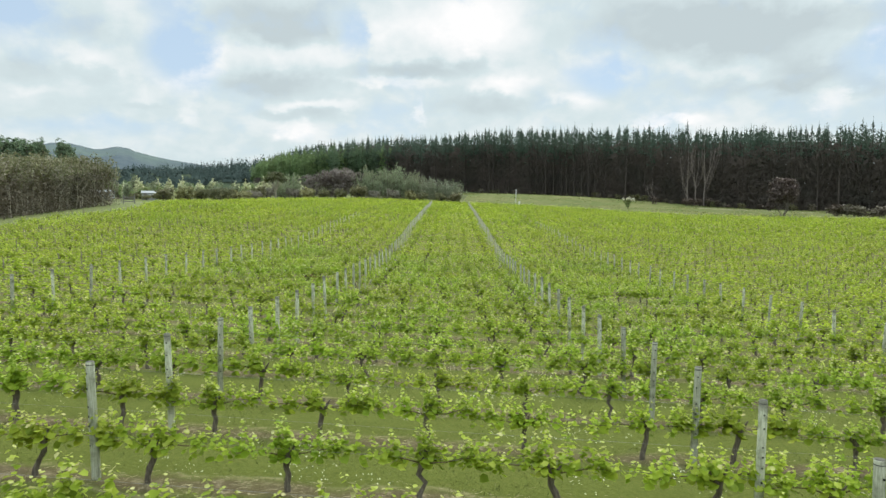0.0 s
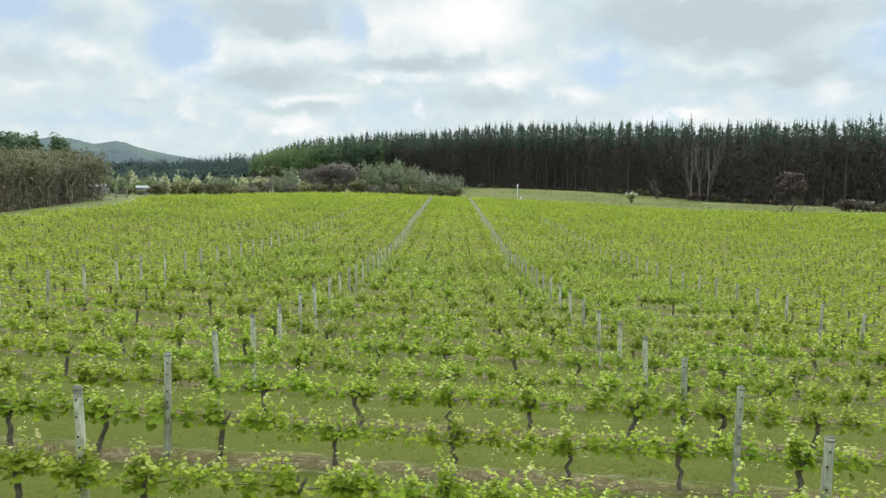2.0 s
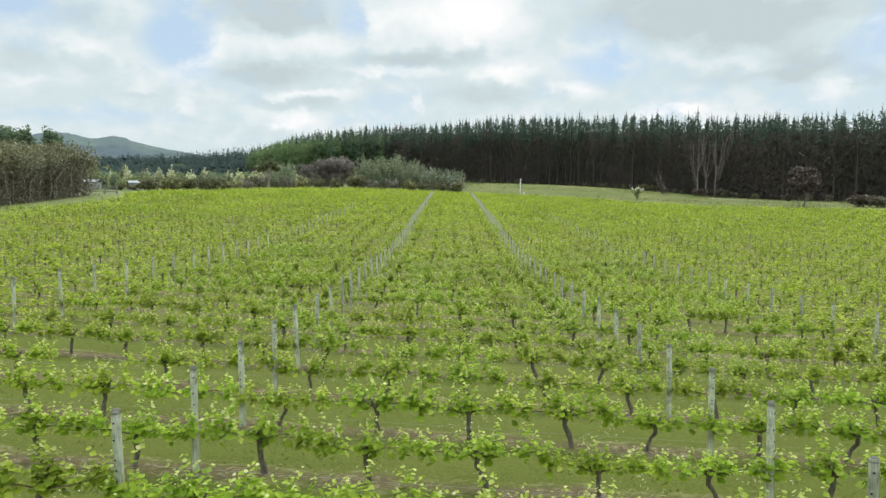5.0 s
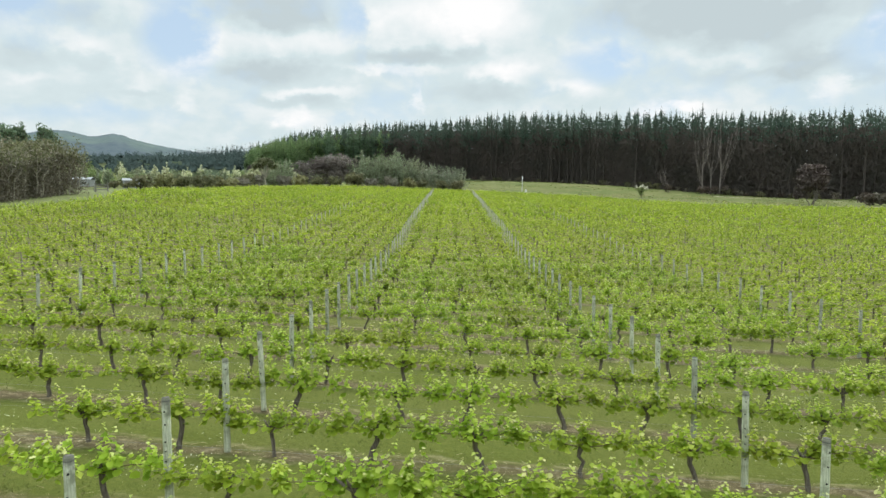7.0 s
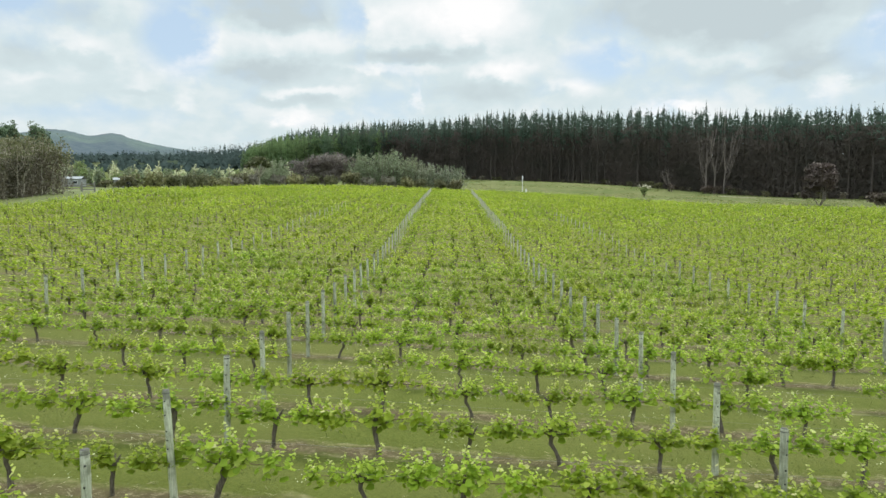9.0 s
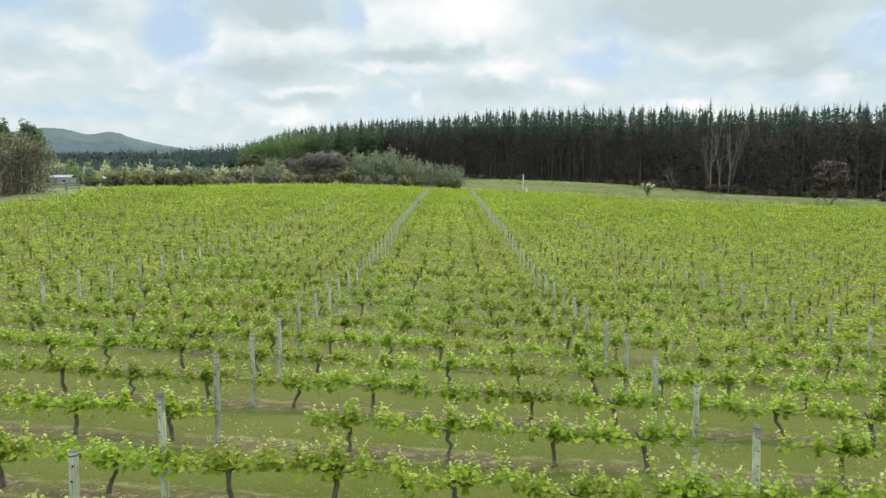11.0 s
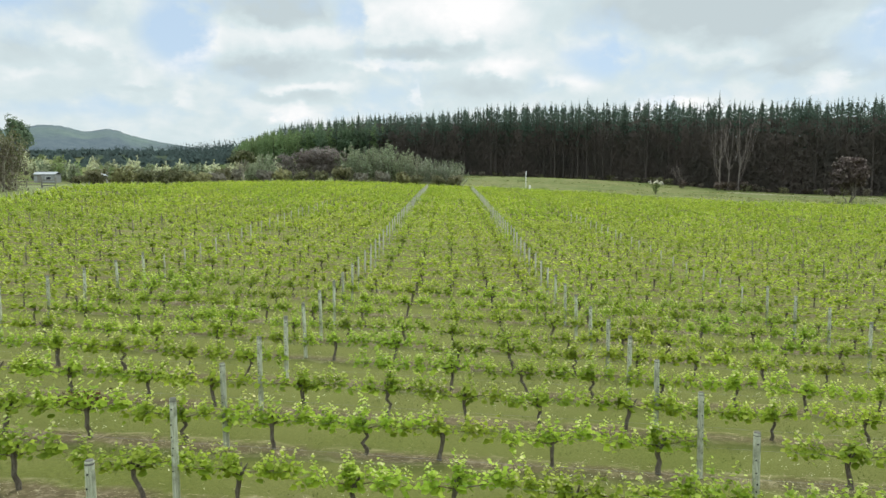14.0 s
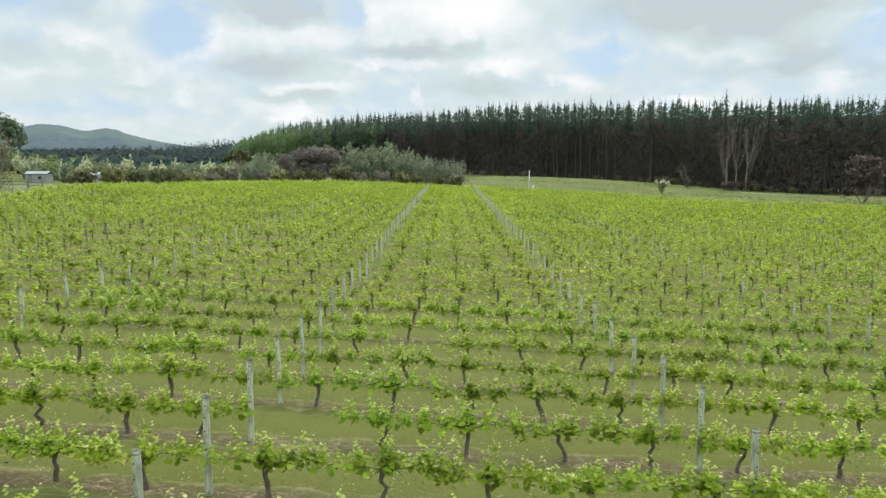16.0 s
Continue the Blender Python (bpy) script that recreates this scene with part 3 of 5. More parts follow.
def build_post(seed, holes):
    r = np.random.default_rng(seed)
    p = thing("vineyard_post", (0, 0, 0), "weathered grey-green round timber post in the vine row", "post", "posts along the vine rows")
    hgt = 1.66
    lean = r.normal(0, 0.012, 2)
    zs = np.array([-0.15, 0.0, 0.35, 0.7, 1.05, 1.35, hgt - 0.012, hgt])
    rad = np.array([0.061, 0.060, 0.059, 0.058, 0.057, 0.056, 0.055, 0.049])
    pts = np.stack([lean[0] * zs, lean[1] * zs, zs], 1)
    V, F = tube(pts, rad, 8)
    V[8:-16] += r.normal(0, 0.0018, (len(V) - 24, 3))
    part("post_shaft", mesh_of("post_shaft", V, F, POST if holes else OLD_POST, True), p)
    top = np.array([[math.cos(a) * 0.049 + lean[0] * hgt, math.sin(a) * 0.049 + lean[1] * hgt, hgt + 0.004] for a in np.arange(8) * math.pi / 4])
    top2 = top * [1, 1, 0] + [0, 0, hgt - 0.05]
    top2[:, :2] = (top2[:, :2] - lean * hgt) * 1.17 + lean * hgt
    V = np.vstack([top2, top])
    F = [[i, (i + 1) % 8, 8 + (i + 1) % 8, 8 + i] for i in range(8)] + [[8, 9, 10, 11], [8, 11, 12, 15], [12, 13, 14, 15]]
    part("post_top", mesh_of("post_top", V, F, WEATHERED_TOP), p, "dark cracked end grain")
    if holes:
        for i, z in enumerate((0.55, 0.78, 0.90, 1.06, 1.27, 1.5)):
            a = -math.pi / 2 + 0.25 * (seed % 3 - 1) + r.normal(0, 0.10)
            c, s = math.cos(a), math.sin(a)
            z += r.normal(0, 0.02)
            V, F = tube([(c * 0.045 + lean[0] * z, s * 0.045 + lean[1] * z, z), (c * 0.0625 + lean[0] * z, s * 0.0625 + lean[1] * z, z)], [0.013, 0.012], 8)
            part("staple_hole", mesh_of("staple_hole", V * [1, 1, 1], F, HOLE), p)
    return p


def near(x, k):
    return NEAR_X[0] < x < NEAR_X[1] and NEAR_ROWS[0] <= k <= NEAR_ROWS[1]


def build_vineyard():
    r = np.random.default_rng(3)
    kinds = []
    for i in range(9):
        v = build_vine(*vine_variant(40 + i), "knotty grape vine with fresh lime-green leaves on wires")
        kinds.append([v, False])
    posts = [[build_post(11 + i, True), False] for i in range(6)]
    far_posts = [[build_post(31 + i, False), False] for i in range(2)]

    def use(entry, m):
        if not entry[1]:
            entry[1] = True
            ob = entry[0]
            ob.matrix_basis = m
            return ob
        ob = entry[0]
        return copy_thing(ob, m @ Matrix.Diagonal((*(1 / s for s in ob.scale), 1)))

    mid, far, side, fposts = [], [], [], []
    for k in range(-4, 80):
        for j in range(-6, 12):
            px = POST_X + BAY * j + (-0.45 if j == -1 else 0.0)
            y = row_y(k, px)
            ok = in_field(px, y)
            if ok:
                loose = 0.3 if j in (0, 1) else 1.0
                tilt = pose(px + r.normal(0, 0.05) * loose, y + r.normal(0, 0.04) * loose, float(gz(px, y)) + r.normal(0, 0.02), r.normal(0, 1.0) * loose, r.normal(0, 1.0) * loose, r.uniform(-25, 25))
                if j in (0, 1) and k <= 20 and k > -3 or (j in (-1, 2) and 0 <= k <= 20):
                    use(posts[int(r.integers(6))], tilt)
                elif (j in (0, 1) and k < 66) or (j in (-1, 2) and 0 <= k < 40):
                    use(far_posts[int(r.integers(2))], tilt @ Matrix.Diagonal((*((0.7, 0.7, 0.74) if j in (-1, 2) else (0.86, 0.86, 0.97)), 1)))
                else:
                    fposts.append((px, y))
            for i in range(5):
                x = POST_X + BAY * j + BAY / 5 * (i + 0.5) + r.normal(0, 0.09)
                y = row_y(k, x) + r.normal(0, 0.03)
                if not in_field(x, y):
                    continue
                if r.random() < 0.02:
                    continue
                s = r.uniform(0.9, 1.12)
                if near(x, k):
                    use(kinds[int(r.integers(9))], pose(x, y, float(gz(x, y)), 0, 0, (0 if r.random() < 0.5 else 180) + r.normal(0, 5) - 2.3) @ Matrix.Diagonal((s, s, s * r.uniform(0.95, 1.05), 1)))
                elif abs(x) > 0.68 * y + 9:
                    side.append((x, y, s))
                elif y < 95:
                    mid.append((x, y, s))
                else:
                    far.append((x, y, s))
    # the rest of the vines, seen only from further away
    global rng
    rng = np.random.default_rng(5)

    def mass(name, vines, leaves, leaf, forms, label, turn):
        base = [vine_foliage(leaves, 900 + q, leaf) for q in range(forms)]
        C, N, S, K, T = [], [], [], [], []
        for x, y, s in vines:
            c, n_, sz, kk = base[int(rng.integers(forms))]
            sg = 1 if rng.random() < 0.5 else -1
            C.append(c * [sg * s, s, s * rng.uniform(0.92, 1.1)] + [x, y, float(gz(x, y))])
            N.append(n_ + rng.normal(0, 0.2, n_.shape) + SUNWARD * turn); S.append(sz * s); K.append(kk)
            g = float(gz(x, y))
            T.append(tube([(x + rng.normal(0, 0.05), y, g - 0.1), (x + rng.normal(0, 0.03), y, g + 0.35), (x, y, g + 0.58)], [0.045, 0.04, 0.05], 4))
        C, N, S = np.vstack(C), np.vstack(N), np.concatenate(S)
        lv = blades(C, N, S)
        tv = join(T)
        V, F = join([lv, tv])
        idx = np.concatenate([np.where(np.concatenate(K) > 0.93, 2, 0), np.ones(len(tv[1]))])
        tagged(new(name, mesh_of(name, V, F, [VINE_LEAF, VINE_BARK, VINE_TIP], False, idx)), label, "vines", kind="stuff")

    mass("vine_rows", mid, 150, 0.142, 8, "rows of leafy young grape vines on low trunks", 0.35)
    mass("vine_rows", far, 66, 0.225, 8, "far rows of lime-green grape vines", 0.5)
    mass("vine_rows", side, 34, 0.26, 6, "outer rows of lime-green grape vines", 0.5)
    P = []
    for x, y in fposts:
        g = float(gz(x, y))
        P.append(tube([(x, y, g - 0.1), (x + r.normal(0, 0.01), y, g + 0.8), (x + r.normal(0, 0.02), y, g + 1.02 + r.normal(0, 0.14))], [0.045, 0.042, 0.036], 5))
    tagged(new("vineyard_posts", mesh_of("vineyard_posts", *join(P), DULL_POST)), "far lines of weathered grey timber trellis posts", "posts", kind="stuff")
    # trellis wires over the nearest rows
    for k in range(-2, 21):
        for z in (0.62, 1.0):
            xs = np.arange(-22.4, 21.7, BAY / 4)
            ys = row_y(k, xs)
            sag = 0.012 * np.sin((xs - POST_X) / BAY * math.pi) ** 2
            w = new("trellis_wire", mesh_of("trellis_wire", *tube(np.stack([xs, ys - 0.061, gz(xs, ys) + z - sag], 1), np.full(len(xs), 0.0016), 4), WIRE))
            tagged(w, "thin galvanised trellis wire stapled to the posts", "wire", "trellis wires")


build_vineyard()


def build_turf():
    """Grass blades, daisies and straw on the nearest ground."""
    global rng
    rng = np.random.default_rng(21)
    n = 110000
    x, y = rng.uniform(-13, 12, n), 3.0 + 52 * rng.random(n) ** 1.3
    ph = np.abs((row_y(0, x) - y) % ROW_STEP)
    ph = np.minimum(ph, ROW_STEP - ph)
    keep = rng.random(n) < np.where(ph < 0.36, 0.22, 1.0)
    x, y = x[keep], y[keep]
    n = len(x)
    a, h = rng.uniform(0, 2 * math.pi, n), rng.uniform(0.015, 0.055, n)
    w = rng.uniform(0.006, 0.014, n)
    c = np.stack([x, y, gz(x, y) - 0.01], 1)
    d = np.stack([np.cos(a), np.sin(a), np.zeros(n)], 1)
    tip = c + np.stack([rng.normal(0, 0.03, n), rng.normal(0, 0.03, n), h], 1)
    V = np.stack([c - d * w[:, None], c + d * w[:, None], tip], 1).reshape(-1, 3)
    tagged(new("grass", mesh_of("grass", V, np.arange(3 * n).reshape(-1, 3), GRASS)), "short mown green grass between the vine rows", "grass", kind="stuff")
    # daisies grow in drifts
    n = 42000
    x, y = rng.uniform(-13, 12, n), 3.0 + 46 * rng.random(n) ** 1.3
    dens = np.array([noise.noise(Vector((a * 0.7, b * 0.7, 4.0))) for a, b in zip(x, y)])
    ph = np.abs((row_y(0, x) - y) % ROW_STEP); ph = np.minimum(ph, ROW_STEP - ph)
    keep = (dens > 0.2) & (ph > 0.3)
    x, y = x[keep], y[keep]
    C = np.stack([x, y, gz(x, y) + rng.uniform(0.05, 0.11, len(x))], 1)
    N = np.stack([rng.normal(0, 0.3, len(x)), rng.normal(-0.2, 0.3, len(x)), np.ones(len(x))], 1)
    tagged(new("daisies", mesh_of("daisies", *blades(C, N, rng.uniform(0.010, 0.021, len(x))), DAISY)), "small white daisies scattered in the grass", "flowers", kind="stuff")
    n = 26000
    x = rng.uniform(-14, 13, n)
    y = row_y(rng.integers(-2, 20, n), x) + rng.normal(0, 0.24, n)
    a = rng.normal(0, 0.5, n)
    d = np.stack([np.cos(a), np.sin(a), rng.normal(0, 0.1, n)], 1) * rng.uniform(0.02, 0.08, n)[:, None]
    s = np.stack([-np.sin(a), np.cos(a), np.zeros(n)], 1) * rng.uniform(0.002, 0.004, n)[:, None]
    c = np.stack([x, y, gz(x, y) + rng.uniform(0.012, 0.05, n)], 1)
    V = np.stack([c - d - s, c + d - s, c + d + s, c - d + s], 1).reshape(-1, 3)
    tagged(new("straw_litter", mesh_of("straw_litter", V, np.arange(4 * n).reshape(-1, 4), STRAW)), "dry straw and prunings littering the vine strips", "litter", kind="stuff")


build_turf()


def build_prunings(x, y):
    """A low heap of reddish dead prunings left in the vine strip."""
    global rng
    rng = np.random.default_rng(61)
    t = thing("prunings_heap", (x, y, float(gz(x, y))), "low heap of reddish-brown dead vine prunings", "prunings")
    twigs = []
    for _ in range(70):
        p = np.array([rng.normal(0, 0.3), rng.normal(0, 0.14), rng.uniform(0.0, 0.16)])
        d = np.array([rng.normal(0, 0.22), rng.normal(0, 0.12), rng.uniform(-0.02, 0.14)])
        twigs.append(tube([p - d, p + rng.normal(0, 0.02, 3), p + d], [0.007, 0.006, 0.003], 4))
    part("twigs", mesh_of("twigs", *join(twigs), CANE_BARK, True), t, kind="stuff")
    c = rng.normal(0, 1, (260, 3)) * [0.25, 0.12, 0.05] + [0, 0, 0.1]
    part("dead_leaves", mesh_of("dead_leaves", *grape_leaves(c, rng.normal(size=(260, 3)), rng.uniform(0.05, 0.10, 260)), DEAD_LEAF), t, "crisp reddish-brown dead leaves", "stuff")


DEAD_LEAF = leaf_material("reddish_dead_leaf", ((0.0, (0.09, 0.04, 0.03)), (0.6, (0.15, 0.07, 0.05)), (1.0, (0.24, 0.13, 0.08))), 0.15, 0.9)
build_prunings(-8.8, 42.45)

# ---------------------------------------------------------------- trees
def conifer_meshes(seed, h, needle, dead_to=0.45, width=0.13, dense=1.0):
    """Trunk, dead lower branches and a crown of needle sprays in whorls."""
    global rng
    rng = np.random.default_rng(seed)
    r = rng
    pts = np.stack([0.15 * np.sin(np.linspace(0, 2, 8) + seed), 0.12 * np.cos(np.linspace(0, 2.5, 8)), np.linspace(-0.5, h, 8)], 1)
    tm = mesh_of("pine_trunk", *tube(pts, np.linspace(0.32, 0.03, 8) * h / 26, 7), PINE_BARK, True)
    C, N, S = [], [], []
    dead = []
    z = h * 0.06
    while z < h * 0.985:
        k = z / h
        reach = h * width * 0.62 * min(1.0, (1 - k) / 0.22) ** 1.15 * r.uniform(0.55, 1.3) + 0.2
        for _ in range(5 if k < 0.8 else 4):
            a = r.uniform(0, 2 * math.pi)
            up = 0.28 + 0.5 * k
            ln = reach * r.uniform(0.6, 1.1)
            if k < min(dead_to * r.uniform(0.7, 1.2), 0.84):
                p0 = np.array([0, 0, z])
                p1 = p0 + ln * np.array([math.cos(a), math.sin(a), r.uniform(-0.35, 0.15)])
                if r.random() < 0.4:
                    dead.append(tube([p0, (p0 + p1) / 2 + [0, 0, 0.1 * ln], p1], [0.05, 0.04, 0.02], 3))
                m = int(2 * dense)
                q = r.uniform(0.3, 1.0, m)[:, None]
                cc = p0 + (p1 - p0) * q + r.normal(0, 0.7, (m, 3))
                dv = blades(cc, r.normal(size=(m, 3)) * [1, 1, 0.3], r.uniform(0.08, 0.14, m), 6.0)
                dead.append(dv)
            else:
                m = max(3, int((3 + ln * 2.9) * dense))
                q = r.uniform(0.15, 1.0, m)
                dirv = np.array([math.cos(a), math.sin(a), up * 0.55])
                cc = np.array([0, 0, z]) + dirv * (ln * q)[:, None] + r.normal(0, 0.30 if k < 0.8 else 0.14, (m, 3)) + np.stack([0 * q, 0 * q, 0.14 * ln * q ** 2], 1)
                C.append(cc)
                N.append(np.stack([r.normal(0, 0.6, m), r.normal(0, 0.6, m), r.uniform(0.1, 1, m)], 1))
                S.append(r.uniform(0.28, 0.56, m) * (1.15 - 0.68 * k))
        z += h * (0.021 if k > dead_to else 0.028) * r.uniform(0.7, 1.3)
    # leader
    m = 11
    C.append(np.stack([r.normal(0, 0.07, m), r.normal(0, 0.07, m), np.linspace(h * 0.955, h + 1.5, m)], 1))
    N.append(r.normal(size=(m, 3)) * [1, 1, 0.2]); S.append(np.linspace(0.36, 0.13, m))
    C, N, S = np.vstack(C), np.vstack(N), np.concatenate(S)
    cm = mesh_of("pine_crown", *blades(C, N, S, 1.5), needle)
    dm = mesh_of("pine_dead_branches", *join(dead), PINE_DEAD) if dead else None
    return tm, cm, dm


def conifer(meshes, label, group):
    t = thing("pine_tree", (0, 0, 0), label, "tree", group)
    part("trunk", meshes[0], t)
    part("crown", meshes[1], t, kind="stuff")
    if meshes[2]:
        part("lower_crown", meshes[2], t, "bare brown dead lower branches", "stuff")
    return t


def broadleaf_meshes(seed, h, blobs, leaf, count, leaf_mat, bark, trunk_r=0.16, stems=1, spread=0.3, shell=0.75, limb_out=1.0, long=1.0):
    """A branching tree. blobs: (x, y, z, rx, ry, rz) masses of the crown; leaves gather in clumps near their skin."""
    global rng
    rng = np.random.default_rng(seed)
    r = rng
    wood = []
    for s in range(stems):
        a = r.uniform(0, 2 * math.pi)
        b0 = np.array([math.cos(a), math.sin(a), 0]) * (0.15 * spread if stems > 1 else 0)
        tops = blobs if stems == 1 else [blobs[int(r.integers(len(blobs)))] for _ in range(2)]
        fork = b0 + np.array([math.cos(a) * spread * 0.5, math.sin(a) * spread * 0.5, h * r.uniform(0.25, 0.42)])
        wood.append(tube([b0 - [0, 0, 0.3], b0 * 0.6 + fork * 0.4 + r.normal(0, 0.05, 3), fork], [trunk_r * 1.25, trunk_r, trunk_r * 0.75], 7))
        for bx, by, bz, rx, ry, rz in tops:
            for _ in range(3):
                d = unit(r.normal(size=3))
                e = np.array([bx, by, bz]) + d * np.array([rx, ry, rz]) * 0.8 * limb_out
                mid = fork * 0.5 + e * 0.5 + r.normal(0, 0.12 * h * 0.1, 3) + [0, 0, 0.05 * h]
                wood.append(tube([fork, mid, e], [trunk_r * 0.5, trunk_r * 0.3, trunk_r * 0.07], 5))
    wm = mesh_of("tree_wood", *join(wood), bark, True)
    vol = np.array([b[3] * b[4] * b[5] for b in blobs]) ** 0.67
    C, N, S = [], [], []
    clumps = max(8, count // 14)
    for _ in range(clumps):
        b = blobs[int(r.choice(len(blobs), p=vol / vol.sum()))]
        d = unit(r.normal(size=3))
        rad = shell + (1.06 - shell) * r.random()
        c = np.array(b[:3]) + d * np.array(b[3:]) * rad
        m = int(r.integers(9, 20))
        sz = 0.22 * (b[3] * b[4] * b[5]) ** (1 / 3)
        C.append(c + r.normal(0, 1, (m, 3)) * [sz, sz, sz * 0.55])
        N.append(d * 0.7 + r.normal(0, 0.55, (m, 3)) + [0, 0, 0.4]); S.append(leaf * r.uniform(0.6, 1.3, m))
    C, N, S = np.vstack(C), np.vstack(N), np.concatenate(S)
    lo = C[:, 2] > 0.05
    cm = mesh_of("tree_leaves", *blades(C[lo], N[lo], S[lo], long), leaf_mat)
    return wm, cm


def broadleaf(name, meshes, label, category="tree", group=""):
    t = thing(name, (0, 0, 0), label, category, group)
    part("trunk", meshes[0], t)
    part("crown", meshes[1], t, kind="stuff")
    return t


def placer():
    seen = set()

    def put(ob, x, y, turn=0.0, s=1.0, dz=0.0, sz=None):
        m = pose(x, y, float(gz(x, y)) + dz, 0, 0, turn) @ Matrix.Diagonal((s, s, sz or s, 1))
        if ob.name not in seen:
            seen.add(ob.name)
            ob.matrix_basis = m
            return ob
        return copy_thing(ob, m @ Matrix.Diagonal((*(1 / q for q in ob.scale), 1)))

    return put


put = placer()
DARK_SHRUB = leaf_material("dark_evergreen_leaf", ((0.0, (0.10, 0.098, 0.055)), (0.6, (0.15, 0.145, 0.08)), (1.0, (0.28, 0.265, 0.155))), 0.4)
GREY_SHRUB = leaf_material("grey_brown_evergreen_leaf", ((0.0, (0.155, 0.143, 0.12)), (0.6, (0.205, 0.19, 0.16)), (1.0, (0.27, 0.25, 0.21))), 0.42)
OLIVE_SHRUB = leaf_material("olive_evergreen_leaf", ((0.0, (0.14, 0.135, 0.065)), (0.6, (0.225, 0.215, 0.105)), (1.0, (0.35, 0.33, 0.18))), 0.4)
PLUM_SHRUB = leaf_material("plum_brown_evergreen_leaf", ((0.0, (0.135, 0.112, 0.108)), (0.6, (0.185, 0.158, 0.15)), (1.0, (0.26, 0.23, 0.215))), 0.4)
SILVER_LEAF = leaf_material("silver_tipped_leaf", ((0.0, (0.165, 0.195, 0.12)), (0.6, (0.23, 0.26, 0.175)), (0.85, (0.31, 0.33, 0.25)), (1.0, (0.58, 0.58, 0.52))), 0.45)
SAGE_LEAF = leaf_material("grey_green_leaf", ((0.0, (0.17, 0.205, 0.125)), (0.6, (0.235, 0.27, 0.17)), (1.0, (0.33, 0.36, 0.255))), 0.45)
PALE_LEAF = leaf_material("pale_spring_leaf", ((0.0, (0.40, 0.42, 0.25)), (0.6, (0.56, 0.57, 0.38)), (1.0, (0.70, 0.70, 0.54))), 0.5)
BRIGHT_LEAF = leaf_material("fresh_green_leaf", ((0.0, (0.15, 0.20, 0.075)), (0.6, (0.22, 0.28, 0.11)), (1.0, (0.30, 0.36, 0.165))), 0.45)
BROWN_LEAF = leaf_material("dry_brown_leaf", ((0.0, (0.115, 0.095, 0.072)), (0.5, (0.155, 0.132, 0.104)), (1.0, (0.24, 0.21, 0.17))), 0.2)
BELT_TOP = leaf_material("olive_brown_leaf", ((0.0, (0.105, 0.108, 0.055)), (0.5, (0.155, 0.155, 0.082)), (1.0, (0.22, 0.215, 0.125))), 0.3)
TALL_LEAF = leaf_material("blue_green_leaf", ((0.0, (0.105, 0.15, 0.095)), (0.6, (0.14, 0.195, 0.12)), (1.0, (0.19, 0.25, 0.155))), 0.45)
RUST_LEAF = leaf_material("dark_purple_brown_leaf", ((0.0, (0.085, 0.063, 0.054)), (0.6, (0.12, 0.092, 0.08)), (1.0, (0.18, 0.145, 0.12))), 0.25)
UMBRELLA_LEAF = leaf_material("dark_plum_brown_leaf", ((0.0, (0.07, 0.052, 0.05)), (0.8, (0.11, 0.085, 0.08)), (1.0, (0.17, 0.14, 0.125))), 0.15, 0.8)
CANOPY_LEAF = leaf_material("dull_olive_evergreen_leaf", ((0.0, (0.05, 0.06, 0.026)), (0.6, (0.09, 0.10, 0.045)), (1.0, (0.20, 0.20, 0.11))), 0.25)
GREY_BARK = bark_material("grey_bark", (0.07, 0.06, 0.05), (0.26, 0.23, 0.20), 6)
PALE_WOOD = bark_material("bleached_dead_wood", (0.12, 0.10, 0.09), (0.27, 0.235, 0.21), 5)
BLEACHED = bark_material("pale_smooth_bark", (0.24, 0.215, 0.17), (0.46, 0.42, 0.34), 5)
DEAD_WOOD = bark_material("grey_brown_dead_limbs", (0.16, 0.132, 0.118), (0.31, 0.265, 0.24), 4)
DARK_BARK = bark_material("dark_bark", (0.03, 0.025, 0.02), (0.10, 0.085, 0.07), 8)
BLOSSOM = leaf_material("cream_flower_head", ((0.0, (0.5, 0.48, 0.38)), (1.0, (0.8, 0.78, 0.68))), 0.3)

# woods: the front of the plantation runs obliquely away from the right to the left
FRONT = np.array([(190, 190), (140, 203), (95, 216), (80, 232), (62, 258), (45, 285), (10, 312), (-30, 330), (-85, 360), (-112, 395), (-122, 430)], float)


def along(front, step):
    seg = np.linalg.norm(np.diff(front, axis=0), axis=1)
    cum = np.concatenate([[0], np.cumsum(seg)])
    s = np.arange(0, cum[-1], step)
    return np.stack([np.interp(s, cum, front[:, 0]), np.interp(s, cum, front[:, 1])], 1)


